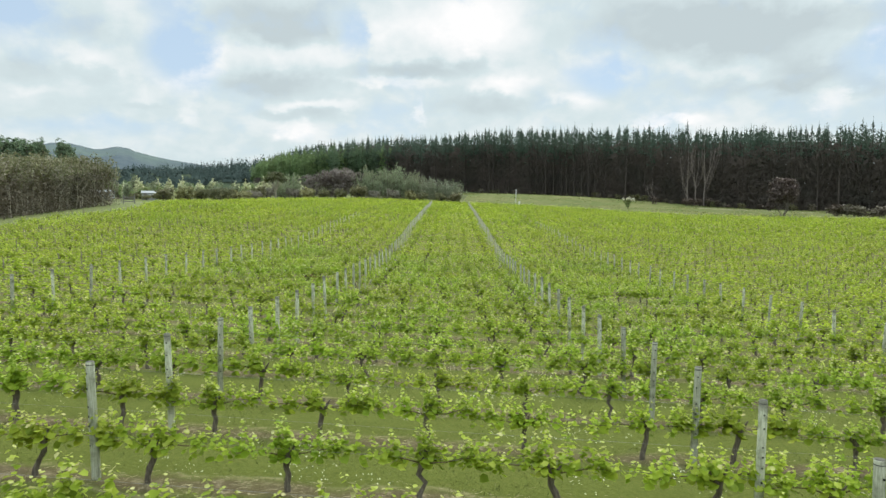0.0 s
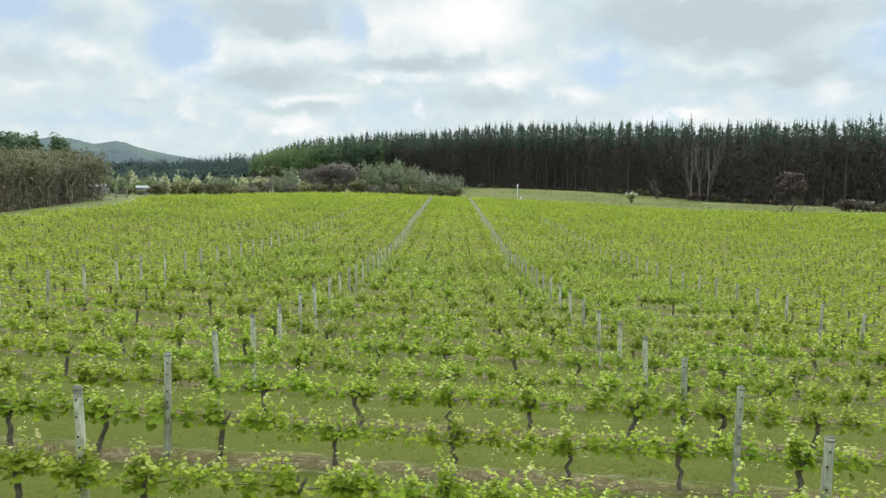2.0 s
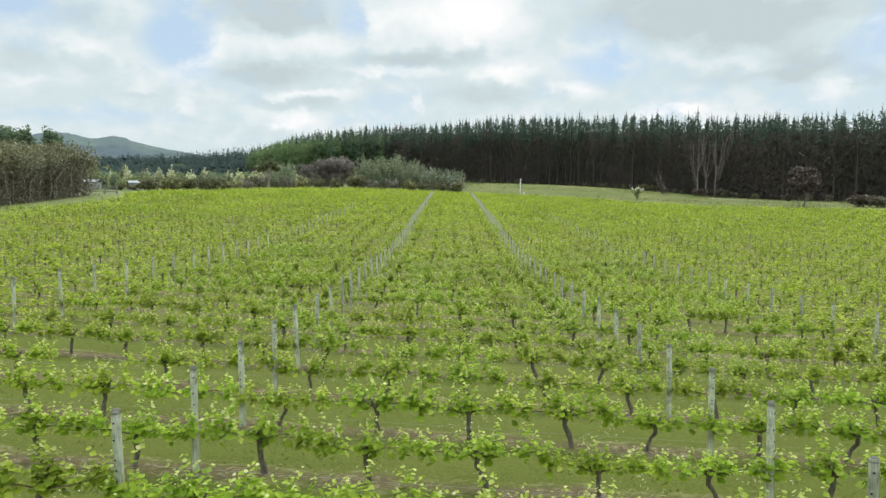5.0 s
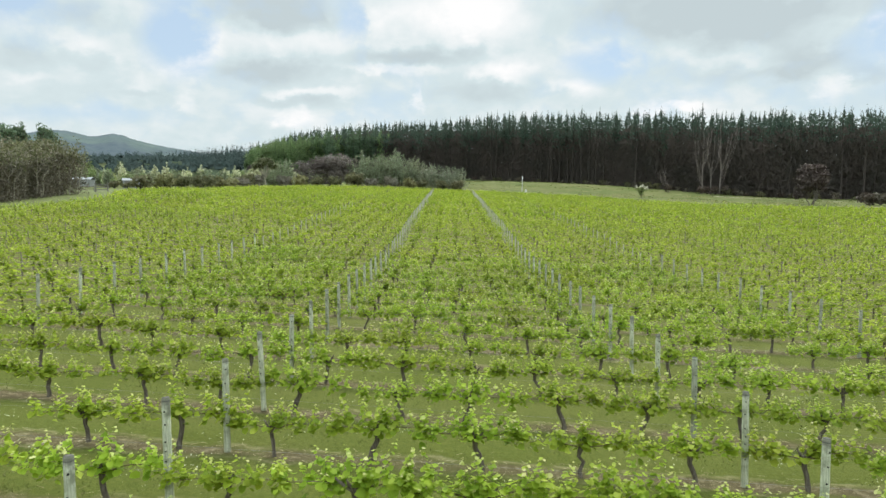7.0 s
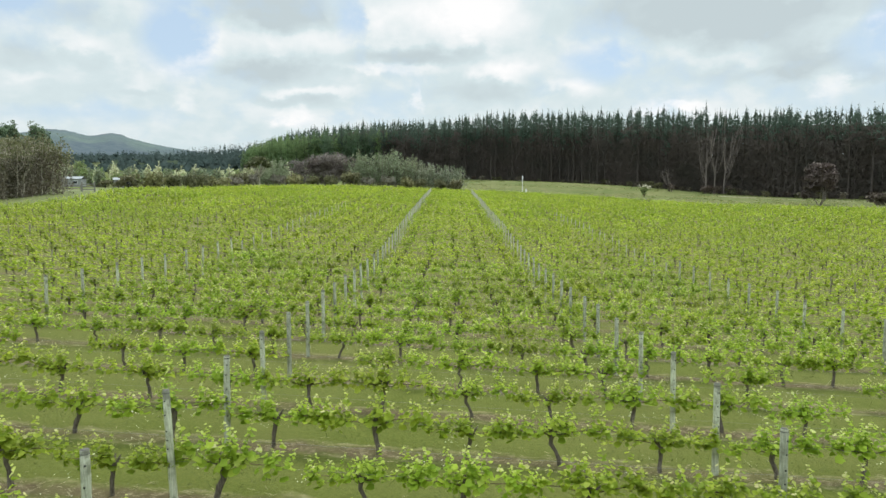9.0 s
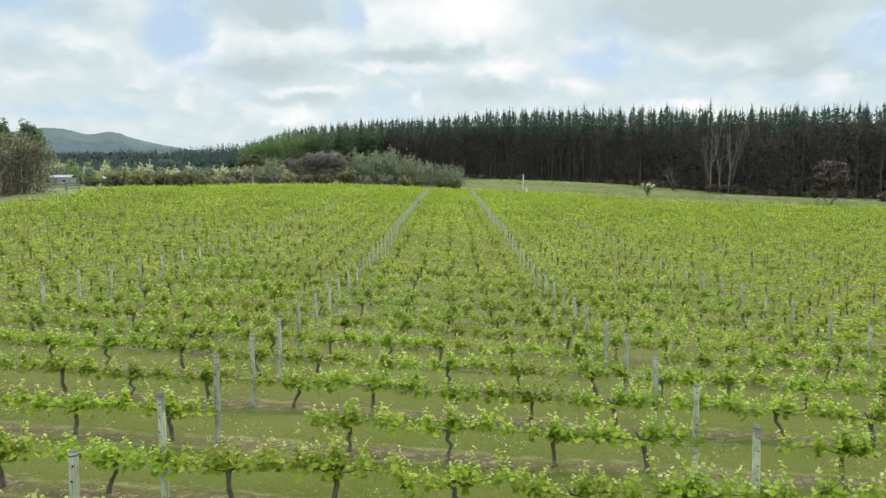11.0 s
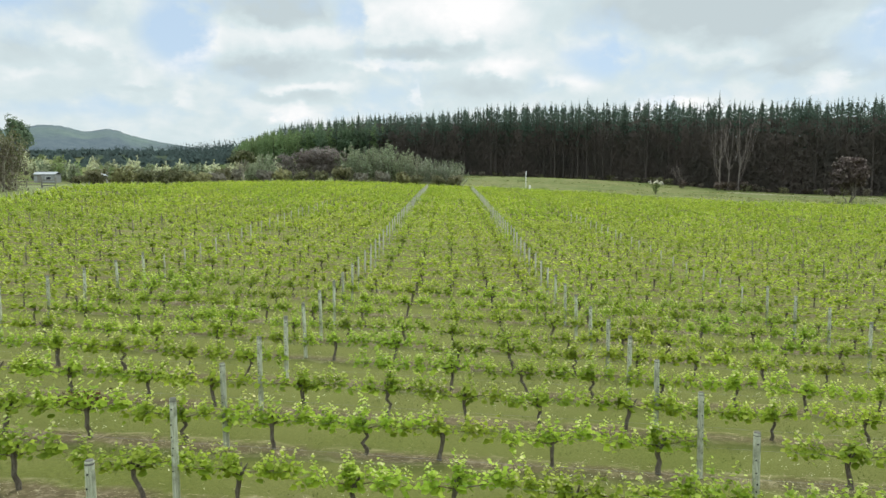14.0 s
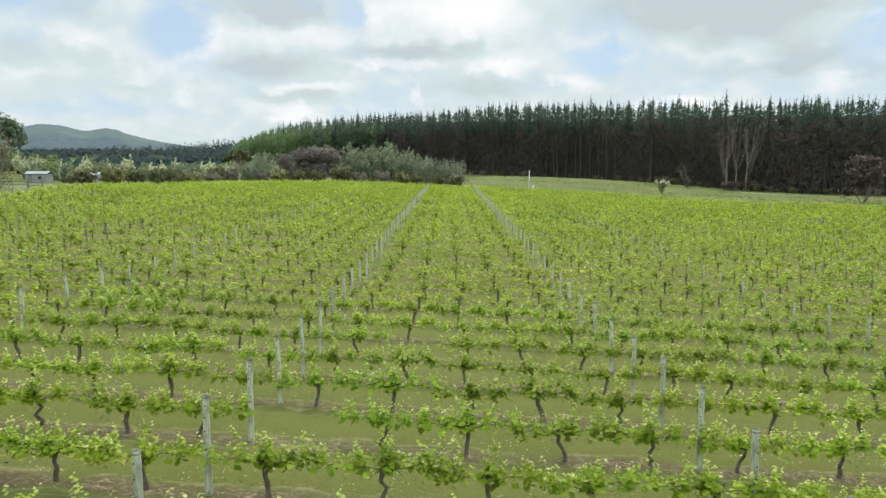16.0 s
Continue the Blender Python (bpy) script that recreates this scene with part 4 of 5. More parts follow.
def build_woods():
    r = np.random.default_rng(77)
    dark = [conifer(conifer_meshes(200 + i, 25.0, PINE_NEEDLE, 0.62, 0.16), "tall dark pine with bare brown lower branches at the plantation edge", "pines of the plantation edge") for i in range(5)]
    brown = [conifer(conifer_meshes(215 + i, 25.0, PINE_NEEDLE, 0.86, 0.16), "tall pine with brown bare sides and green top", "pines of the plantation edge") for i in range(4)]
    mids = [conifer(conifer_meshes(224 + i, 24.0, PINE_MID, 0.38, 0.17), "mid-green pine at the plantation edge", "pines of the plantation edge") for i in range(3)]
    light = [conifer(conifer_meshes(230 + i, 22.0, PINE_YOUNG, 0.15, 0.18), "lighter green young pine at the plantation edge", "pines of the plantation edge") for i in range(3)]
    P = along(FRONT, 2.7)
    dn = unit(np.gradient(P, axis=0))
    nrm = np.stack([dn[:, 1], -dn[:, 0]], 1)
    nrm *= np.where((nrm @ np.array([0.35, 1.0])) > 0, 1, -1)[:, None]
    for lane in range(2):
        for (x, y), n_ in zip(P, nrm):
            o = lane * 4.0 + r.normal(0, 1.5)
            x2, y2 = x + n_[0] * o + r.normal(0, 0.6), y + n_[1] * o + r.normal(0, 0.6)
            far, between = x2 < -66 + r.normal(0, 14), x2 < -34 + r.normal(0, 14)
            s = (r.uniform(0.94, 1.03) + (0.06 if r.random() < 0.07 else 0.0)) * float(np.interp(x2, (-60, -10, 20, 50, 80), (0.975, 0.99, 1.10, 1.06, 1.0))) * float(np.interp(x2, (-122, -112, -95, -70, -40), (0.46, 0.66, 0.85, 0.95, 1.0)))
            pick = light if far else mids if between else brown if r.random() < np.interp(x2, (-40, -10, 40, 90), (0.0, 0.45, 0.7, 0.9)) else dark
            put(pick[int(r.integers(len(pick)))], x2, y2, r.uniform(0, 360), s * r.uniform(0.9, 1.35), -0.2, s)
    # deeper rows: one mass of tops and dark stems
    V, o = [], 0
    for i in range(4):
        tm, cm, dm = conifer_meshes(260 + i, 25.0, PINE_NEEDLE, 0.4, 0.16, 0.4)
        grab = []
        for me in (tm, cm):
            a = np.zeros(len(me.vertices) * 3); me.vertices.foreach_get("co", a)
            f = np.zeros(len(me.loops), int); me.loops.foreach_get("vertex_index", f)
            a, f = a.reshape(-1, 3), f.reshape(-1, 4)
            f = f[(a[f][:, :, 2].min(1) > 17.0) | (me is tm)]
            grab.append((a, f.ravel(), len(f)))
        V.append(grab)
    forms = []
    for grab in V:
        quads, idx, base = [], [], 0
        allv = []
        for q, (a, f, npoly) in enumerate(grab):
            f4 = f[: npoly * 4].reshape(-1, 4) if len(f) == npoly * 4 else None
            if f4 is None:
                continue
            allv.append(a); quads.append(f4 + base); idx.append(np.full(len(f4), q)); base += len(a)
        forms.append((np.vstack(allv), np.vstack(quads), np.concatenate(idx)))
    big, ids = [], []
    spots = []
    for lane in range(2, 5):
        for (x, y), n_ in zip(P, nrm):
            o = lane * 4.6 + r.normal(0, 1.2)
            spots.append((x + n_[0] * o + r.normal(0, 1), y + n_[1] * o, r.uniform(0.96, 1.05) * float(np.interp(x, (-60, -10, 20, 50, 80), (0.975, 0.99, 1.10, 1.06, 1.0))) * float(np.interp(x, (-122, -112, -95, -70, -40), (0.46, 0.66, 0.85, 0.95, 1.0)))))
    for x, y, s in spots:
        v, f, ix = forms[int(r.integers(4))]
        a = r.uniform(0, 6.28)
        R = np.array([[1.4 * math.cos(a), 1.4 * math.sin(a), 0], [-1.4 * math.sin(a), 1.4 * math.cos(a), 0], [0, 0, 1]]) * s
        big.append((v @ R + [x, y, float(gz(x, y)) - 0.3], f)); ids.append(ix)
    # brown tangle of dead branches and stems inside the stand
    global rng
    rng = np.random.default_rng(81)
    Q = along(FRONT, 0.05)
    n = 105000
    pick = rng.integers(len(Q), size=n)
    q = Q[pick] + rng.uniform(-1.6, 3.6, n)[:, None] * np.array([[0.30, 0.95]]) + rng.normal(0, 0.8, (n, 2))
    grow = np.interp(q[:, 0], (-122, -112, -95, -70, -40), (0.4, 0.55, 0.75, 0.9, 1.0))
    top = np.array([17.0 + 5.5 * noise.noise(Vector((a * 0.16, b * 0.16, 1.0))) for a, b in q])
    zt = np.clip(rng.random(n) ** 1.15, 0, 1) * top * grow * np.where(q[:, 0] < -35, 0.45, 1.0)
    C = np.stack([q[:, 0], q[:, 1], gz(q[:, 0], q[:, 1]) + zt], 1)
    tv = blades(C, np.stack([rng.normal(0, 0.28, n), np.full(n, -1.0), rng.normal(0.1, 0.25, n)], 1), rng.uniform(0.14, 0.32, n), 4.2)
    # the gloom further in: broad blades added for the shaded depth, up to the living crowns
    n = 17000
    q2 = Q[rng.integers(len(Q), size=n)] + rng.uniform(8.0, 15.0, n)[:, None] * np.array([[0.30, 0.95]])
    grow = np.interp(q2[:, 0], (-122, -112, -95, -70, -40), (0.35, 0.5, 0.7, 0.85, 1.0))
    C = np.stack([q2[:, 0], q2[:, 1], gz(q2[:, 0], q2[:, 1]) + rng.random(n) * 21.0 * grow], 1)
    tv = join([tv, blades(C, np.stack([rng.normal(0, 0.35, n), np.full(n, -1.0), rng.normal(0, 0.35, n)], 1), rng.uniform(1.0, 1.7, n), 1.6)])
    tagged(new("dead_branch_thicket", mesh_of("dead_branch_thicket", *tv, PINE_DEAD)), "brown tangle of dead branches with added blades for the gloom behind", "branches", kind="stuff")
    ob = new("pine_plantation", mesh_of("pine_plantation", *join(big), [PINE_BARK, PINE_NEEDLE], False, np.concatenate(ids)))
    tagged(ob, "deep dark mass of tall plantation pines", "forest", kind="stuff")


build_woods()


def build_far_woods():
    """The plantation across the valley, and the hills behind."""
    global rng
    rng = np.random.default_rng(90)
    r = rng
    C, N, S = [], [], []
    for _ in range(2900):
        x = r.uniform(-440, -120)
        y = 290 + r.uniform(0, 480) - 0.15 * (x + 300)
        g = float(gz(x, y)) - 0.5
        px_up = np.interp(x / y, (-0.6, -0.39, -0.30, -0.26), (60, 66, 77, 84)) * r.uniform(0.84, 1.02) * np.interp(y, (285, 400, 650), (0.62, 0.68, 1.0))
        h = max(3.0, 4.0 + px_up / 1207 * y - g)
        m = 22
        q = r.random(m)
        rad = 2.6 * (1 - q) ** 0.9 + 0.12
        a = r.uniform(0, 6.28, m)
        C.append(np.stack([x + rad * np.cos(a), y + rad * np.sin(a), g + h * (0.1 + 0.9 * q)], 1))
        N.append(np.stack([np.cos(a), np.sin(a), np.full(m, 0.6)], 1) + r.normal(0, 0.3, (m, 3)))
        S.append(r.uniform(1.5, 2.4, m) * (1.15 - 0.95 * q))
    V, F = blades(np.vstack(C), np.vstack(N), np.concatenate(S), 1.7)
    tagged(new("far_plantation", mesh_of("far_plantation", V, F, HAZE_WOODS)), "dark plantation across the valley with blue haze put into its colour", "forest", kind="stuff")


def hill_material(name, stops, scale):
    m, nt, b = shader(name, 1.0)
    g = nt.nodes.new("ShaderNodeNewGeometry")
    n = tex_noise(nt, g.outputs["Position"], scale, 7, 0.7)
    n2 = tex_noise(nt, g.outputs["Position"], scale * 0.12, 4, 0.6)
    # both tone ranges are shifted to blue to stand for distance haze
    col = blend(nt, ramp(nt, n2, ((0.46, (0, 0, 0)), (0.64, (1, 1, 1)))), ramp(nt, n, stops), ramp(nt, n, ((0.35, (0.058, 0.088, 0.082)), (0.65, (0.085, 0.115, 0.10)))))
    nt.links.new(col, b.inputs["Base Color"])
    bump(nt, b, n, 0.6, 2.0)
    return m


# needles across the valley, with the air's blue haze mixed into their colour
HAZE_WOODS = leaf_material("haze_tinted_distant_needles", ((0.0, (0.062, 0.088, 0.088)), (1.0, (0.08, 0.108, 0.103))), 0.3, 1.0)
# the hills' haze is painted: blue is part of the base colour
HILL = hill_material("haze_tinted_hill", ((0.35, (0.042, 0.062, 0.078)), (0.65, (0.062, 0.084, 0.094))), 0.045)


def build_hill():
    """Wooded hills on the skyline."""
    az = np.linspace(-0.78, -0.20, 160)
    top = np.interp(az, (-0.78, -0.60, -0.549, -0.5285, -0.5053, -0.4827, -0.47, -0.4567, -0.4424, -0.433, -0.408, -0.389, -0.36, -0.30, -0.20),
                    (95, 118, 132, 141, 139, 128, 130, 136, 133, 124, 113, 106, 97, 70, 34))
    top = top + np.array([1.6 * noise.fractal(Vector((a * 260, 0, 3)), 0.8, 2.0, 5) for a in az])
    V, rows_ = [], 26
    for j in range(rows_):
        k = j / (rows_ - 1)
        d = 1250 + 620 * k
        zz = top * np.sin(k * math.pi / 2) ** 0.9 * (d / 1870) + 0
        bumpy = np.array([4 * (k * (1 - k) * 4) * noise.fractal(Vector((a * 22, k * 4, 8)), 1.0, 2.0, 4) for a in az])
        V.append(np.stack([d * np.sin(az), d * np.cos(az), zz + bumpy - 8 * (1 - k)], 1))
    n = len(az)
    i, j = np.meshgrid(np.arange(rows_ - 1), np.arange(n - 1), indexing="ij")
    F = np.stack([i * n + j, i * n + j + 1, (i + 1) * n + j + 1, (i + 1) * n + j], -1).reshape(-1, 4)
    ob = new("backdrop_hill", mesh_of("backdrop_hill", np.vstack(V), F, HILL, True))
    tagged(ob, "wooded hills on the skyline with blue haze put into their colour", "hill", kind="structure")


build_far_woods()
build_hill()


def blob_set(seed, w, h, z0, n, flat=0.8):
    r = np.random.default_rng(seed)
    out = []
    for i in range(n):
        a = r.uniform(0, 6.28)
        q = r.random() ** 0.6
        z = z0 + (h - z0) * r.uniform(0.14, 0.8)
        s = w * r.uniform(0.32, 0.5)
        out.append((math.cos(a) * q * (w - s), math.sin(a) * q * (w - s), z, s, s, min(s * flat, (h - z) if h - z > 0.4 else 0.4)))
    return out


def hedge_y(x):
    return np.interp(x, (-79, 4), (187, 200))


def pompom_meshes(seed, leaf_mat, count=900):
    """A clipped-looking round evergreen on a short dark stem, its crown in a few tight lobes."""
    global rng
    rng = np.random.default_rng(seed)
    r = rng
    wood = [tube([(0, 0, -0.3), (0.05, 0, 0.5), (0, 0.04, 1.3)], [0.16, 0.13, 0.10], 7)]
    for _ in range(6):
        a = r.uniform(0, 6.28)
        wood.append(tube([(0, 0, 0.6), (0.5 * math.cos(a), 0.5 * math.sin(a), 1.3), (1.2 * math.cos(a), 1.2 * math.sin(a), 1.9)], [0.07, 0.05, 0.02], 5))
    lobes = [(0, 0, 1.75, 1.65, 1.65, 1.25)] + [(1.15 * math.cos(a), 1.15 * math.sin(a), r.uniform(1.2, 2.3), 0.85, 0.85, 0.75) for a in np.arange(7) * 0.9 + r.random()]
    C, N, S = [], [], []
    vol = np.array([b[3] * b[4] for b in lobes])
    for _ in range(count // 9):
        b = lobes[int(r.choice(len(lobes), p=vol / vol.sum()))]
        d = unit(r.normal(size=3))
        c = np.array(b[:3]) + d * np.array(b[3:]) * r.uniform(0.82, 1.03)
        C.append(c + r.normal(0, 0.16, (9, 3)))
        N.append(d * 1.1 + r.normal(0, 0.45, (9, 3)) + [0, 0, 0.3]); S.append(r.uniform(0.16, 0.34, 9))
    C, N, S = np.vstack(C), np.vstack(N), np.concatenate(S)
    ok = C[:, 2] > 0.25
    return mesh_of("shrub_wood", *join(wood), DARK_BARK, True), mesh_of("shrub_leaves", *blades(C[ok], N[ok], S[ok], 1.2), leaf_mat)


def plume_meshes(seed, h, w, leaf_mat, bark, count, leaf=0.22, lean=0.25):
    """A many-stemmed tree whose crown is a sheaf of upswept leafy plumes with ragged tips."""
    global rng
    rng = np.random.default_rng(seed)
    r = rng
    wood, C, N, S = [], [], [], []
    plumes = 26
    for i in range(plumes):
        a, q = r.uniform(0, 6.28), math.sqrt((i + 0.5) / plumes)
        foot = np.array([0.25 * math.cos(a), 0.25 * math.sin(a), 0])
        end = np.array([w * q * math.cos(a), w * q * math.sin(a), h * (1 - 0.50 * q ** 2.2) * r.uniform(0.78, 1.02)])
        bend = foot * 0.5 + end * 0.5 + [lean * w * q * math.cos(a), lean * w * q * math.sin(a), -0.06 * h]
        wood.append(tube([foot - [0, 0, 0.3], bend, end], [0.10, 0.055, 0.015], 4))
        m = count // plumes
        k = r.uniform(0.22, 1.0, m) ** 0.8
        P = (1 - k)[:, None] ** 2 * foot + (2 * k * (1 - k))[:, None] * bend + (k ** 2)[:, None] * end
        fat = (0.24 * w + 0.36) * np.clip((1.12 - k) * 2.2, 0.22, 1.0)
        off = unit(r.normal(size=(m, 3)))
        C.append(P + off * (fat * r.random(m) ** 0.5)[:, None])
        N.append(off + r.normal(0, 0.4, (m, 3)) + [0, 0, 0.4]); S.append(leaf * r.uniform(0.6, 1.4, m) * (1.1 - 0.3 * k))
    C, N, S = np.vstack(C), np.vstack(N), np.concatenate(S)
    ok = C[:, 2] > 0.15
    return mesh_of("tree_wood", *join(wood), bark, True), mesh_of("tree_leaves", *blades(C[ok], N[ok], S[ok], 1.5), leaf_mat)


def build_hedge():
    r = np.random.default_rng(15)
    dark = [broadleaf("evergreen_shrub", pompom_meshes(300 + i, (DARK_SHRUB, GREY_SHRUB, DARK_SHRUB, OLIVE_SHRUB)[i]), "dense rounded dark evergreen shrub in the hedge line", "shrub", "shrubs of the hedge line") for i in range(4)]
    # a line of rounded shrubs behind the last vines
    corner = np.array([(-60.9, 145.5), (-56.6, 151), (-53.8, 159), (-51.4, 168), (-50.2, 177), (-49.8, 184.5)])
    for x, y in along(corner, 4.3):
        s = r.uniform(0.95, 1.2)
        put(dark[int(r.integers(4))], x + r.normal(0, 0.4), y + r.normal(0, 0.5), r.uniform(0, 360), s, sz=s * r.uniform(0.9, 1.1))
    for x, y, s, h in ((-85.6, 190.6, 0.75, 0.5), (-89.4, 191.5, 0.8, 0.7)):
        put(dark[0], x, y, 40 * s, s, sz=h)
    for i, x in enumerate(np.arange(-45.0, 3.0, 4.6)):
        s = r.uniform(0.92, 1.08) * (0.92 if x > -22 else 1.0)
        big = 1.45 if i == 4 else 1.0
        put(dark[int(r.integers(4))], x + r.normal(0, 0.4), hedge_y(x) - 1.5 + r.normal(0, 0.6), r.uniform(0, 360), s * big, sz=s * big * r.uniform(1.0, 1.2))
    plum = [broadleaf("plum_brown_tree", broadleaf_meshes(330 + i, 7.4, blob_set(330 + i, 4.5, 9.8, 0.8, 19), 0.27, 3000, PLUM_SHRUB, GREY_BARK, 0.2, 3, 1.2, 0.8), "dull plum-brown evergreen tree behind the hedge", "tree", "trees behind the hedge") for i in range(2)]
    sage = [broadleaf("grey_green_tree", plume_meshes(335 + i, 10.2, 4.3, SAGE_LEAF, GREY_BARK, 3600, 0.21), "feathery silvery grey-green tree behind the hedge", "tree", "trees behind the hedge") for i in range(3)]
    tipped = [broadleaf("silver_tipped_tree", plume_meshes(340 + i, 7.3, 3.2, SILVER_LEAF, BLEACHED, 2600, 0.18), "low feathery tree with silvery tips at the hedge end", "tree", "trees behind the hedge") for i in range(2)]
    for x, y, i, s in ((-42.5, 205, 0, 0.86), (-38.0, 207, 1, 0.95), (-33.5, 206, 0, 1.06), (-36, 211, 1, 1.05), (-30.5, 205, 1, 0.92)):
        put(plum[i], x, y, r.uniform(0, 360), s, sz=s)
    for x, y, i, s in ((-48.5, 206, 1, 0.9), (-27, 206, 0, 1.02), (-23.5, 208, 1, 1.0), (-20, 206, 2, 1.0), (-15.5, 207, 0, 1.1), (-12.0, 206, 1, 0.98), (-18, 211, 2, 1.04), (-52.5, 208, 2, 0.8)):
        put(sage[i], x, y, r.uniform(0, 360), s, sz=s * r.uniform(0.97, 1.05))
    for x, y, i, s in ((-9.0, 205, 0, 1.12), (-6.0, 204.5, 1, 1.05), (-3.2, 204, 0, 1.0), (-0.4, 203.5, 1, 1.0), (1.6, 203, 0, 0.95)):
        put(tipped[i], x, y, r.uniform(0, 360), s, sz=s)


build_hedge()


def build_valley_trees():
    """Pale young trees in the paddock beyond the hedge, on the left."""
    r = np.random.default_rng(25)
    pale = [broadleaf("poplar_tree", plume_meshes(360 + i, (7.6, 6.4, 6.8)[i], (1.5, 2.2, 1.9)[i], (PALE_LEAF, BRIGHT_LEAF, SAGE_LEAF)[i], GREY_BARK, 620, 0.36, 0.1),
                      ("pale young poplar just in leaf", "fresh green young paddock poplar", "grey-green young willow by the paddock")[i], "tree", "young trees in the paddock") for i in range(3)]
    for i in range(110):
        x = -178 + 1.25 * i + r.normal(0, 1.5)
        y = 240 + r.normal(0, 14)
        put(pale[int(r.choice(3, p=(0.42, 0.28, 0.30)))], x, y, r.uniform(0, 360), r.uniform(0.9, 1.3), sz=r.uniform(0.68, 1.0))
    for x, y, i, s in ((-98, 214, 0, 0.9), (-94, 216, 2, 1.0), (-90, 210, 1, 0.75), (-101, 222, 2, 0.8), (-112, 216, 2, 0.7), (-84, 226, 1, 0.8), (-92.6, 197.5, 1, 0.5), (-95.6, 201, 2, 0.85), (-97.5, 203, 0, 0.8)):
        put(pale[i], x, y, r.uniform(0, 360), s)
    # tall green trees behind the brown belt
    green = [broadleaf("green_tree", broadleaf_meshes(380 + i, 15.0, blob_set(380 + i, 5.0, 15, 3.0, 16), 0.5, 1500, TALL_LEAF, GREY_BARK, 0.35, 1, 1.2, 0.7), "tall leafy green tree behind the brown tree belt", "tree", "trees behind the brown belt") for i in range(2)]
    for i in range(44):
        x, y = -216 + 1.5 * i + r.normal(0, 0.8), 268 + r.normal(0, 7)
        put(green[int(r.integers(2))], x, y, r.uniform(0, 360), r.uniform(0.75, 1.0), sz=r.uniform(0.98, 1.2))


build_valley_trees()


def belt_tree_meshes(seed, h):
    """A gaunt belt tree: pale forking stems, a thin twiggy skirt and an olive-brown top."""
    global rng
    rng = np.random.default_rng(seed)
    r = rng
    wood, ends = [], []
    for _ in range(3):
        a = r.uniform(0, 6.28)
        foot = np.array([0.5 * math.cos(a), 0.5 * math.sin(a), -0.3])
        fork = foot + [r.normal(0, 0.3), r.normal(0, 0.3), h * r.uniform(0.35, 0.55)]
        wood.append(tube([foot, (foot + fork) / 2 + r.normal(0, 0.12, 3), fork], [0.11, 0.085, 0.075], 6))
        for _ in range(4):
            b = r.uniform(0, 6.28)
            ln = h * r.uniform(0.25, 0.48)
            e = fork + [0.42 * ln * math.cos(b), 0.42 * ln * math.sin(b), ln]
            knee = fork * 0.55 + e * 0.45 + [0.3 * math.cos(b), 0.3 * math.sin(b), -0.1]
            wood.append(tube([fork, knee, e], [0.07, 0.05, 0.015], 5))
            ends.append((knee, e))
            for _ in range(3):
                k = r.uniform(0.2, 0.9)
                p = knee * (1 - k) + e * k
                t = p + r.normal(0, 0.55, 3) + [0, 0, 0.4]
                wood.append(tube([p, (p + t) / 2 + r.normal(0, 0.08, 3), t], [0.03, 0.022, 0.008], 4))
    wm = mesh_of("belt_wood", *join(wood), BLEACHED, True)
    C, N, S = [], [], []
    for knee, e in ends:
        m = 44
        k = r.uniform(0.05, 1.08, m)
        C.append(knee + (e - knee) * k[:, None] + r.normal(0, 0.42, (m, 3)))
        N.append(r.normal(0, 0.7, (m, 3)) + [0, 0, 0.5]); S.append(r.uniform(0.10, 0.21, m))
    m = 800
    a, q = r.uniform(0, 6.28, m), r.random(m) ** 0.6 * 2.1
    C.append(np.stack([q * np.cos(a), q * np.sin(a), r.uniform(0.1, h * 0.62, m)], 1))
    N.append(r.normal(0, 1, (m, 3)) * [1, 1, 0.4]); S.append(r.uniform(0.08, 0.16, m))
    C, N, S = np.vstack(C), np.vstack(N), np.concatenate(S)
    top = (C[:, 2] + r.normal(0, 0.9, len(C))) > h * 0.62
    return wm, mesh_of("belt_leaves", *blades(C, N, S, 2.3), [BROWN_LEAF, BELT_TOP], False, top)


def build_brown_belt():
    r = np.random.default_rng(35)
    kinds = [broadleaf("brown_tree", belt_tree_meshes(400 + i, 8.2), "gaunt brown half-bare tree with pale forking stems", "tree", "brown tree belt beside the vines") for i in range(6)]
    for lane in range(4):
        for i in range(20):
            y = 76 + 2.7 * i + r.normal(0, 0.6)
            x = np.interp(y, (60, 91, 137), (-54.5, -59.5, -67)) - lane * 2.7 + r.normal(0, 0.6)
            put(kinds[int(r.integers(6))], float(x), y, r.uniform(0, 360), r.uniform(0.9, 1.15), sz=r.uniform(0.98, 1.16))


build_brown_belt()


def build_umbrella_tree(x, y):
    bl = [(0, 0, 4.3, 3.0, 2.6, 1.7), (0.1, 0, 6.1, 2.0, 2.0, 0.5), (-1.6, 0.2, 5.5, 1.7, 1.7, 0.45), (1.9, 0, 5.4, 1.6, 1.7, 0.45), (0, -0.8, 4.9, 2.6, 1.8, 0.4), (-2.3, 0, 4.3, 1.7, 1.7, 0.4), (2.4, 0.1, 4.1, 1.6, 1.7, 0.4),
          (0.2, -0.9, 3.5, 2.6, 1.6, 0.45), (-2.4, 0, 2.9, 1.5, 1.5, 0.4), (2.0, 0, 2.7, 1.7, 1.5, 0.4), (-3.2, 0, 1.7, 1.2, 1.2, 0.6)]
    t = broadleaf("spreading_tree", broadleaf_meshes(431, 3.0, bl, 0.30, 9800, UMBRELLA_LEAF, GREY_BARK, 0.10, 6, 2.0, 0.3, 0.8), "dark purplish-brown spreading tree with layered domed crown", "tree")
    put(t, x, y, 10, 1.0, sz=1.36)


build_umbrella_tree(79.8, 165.9)


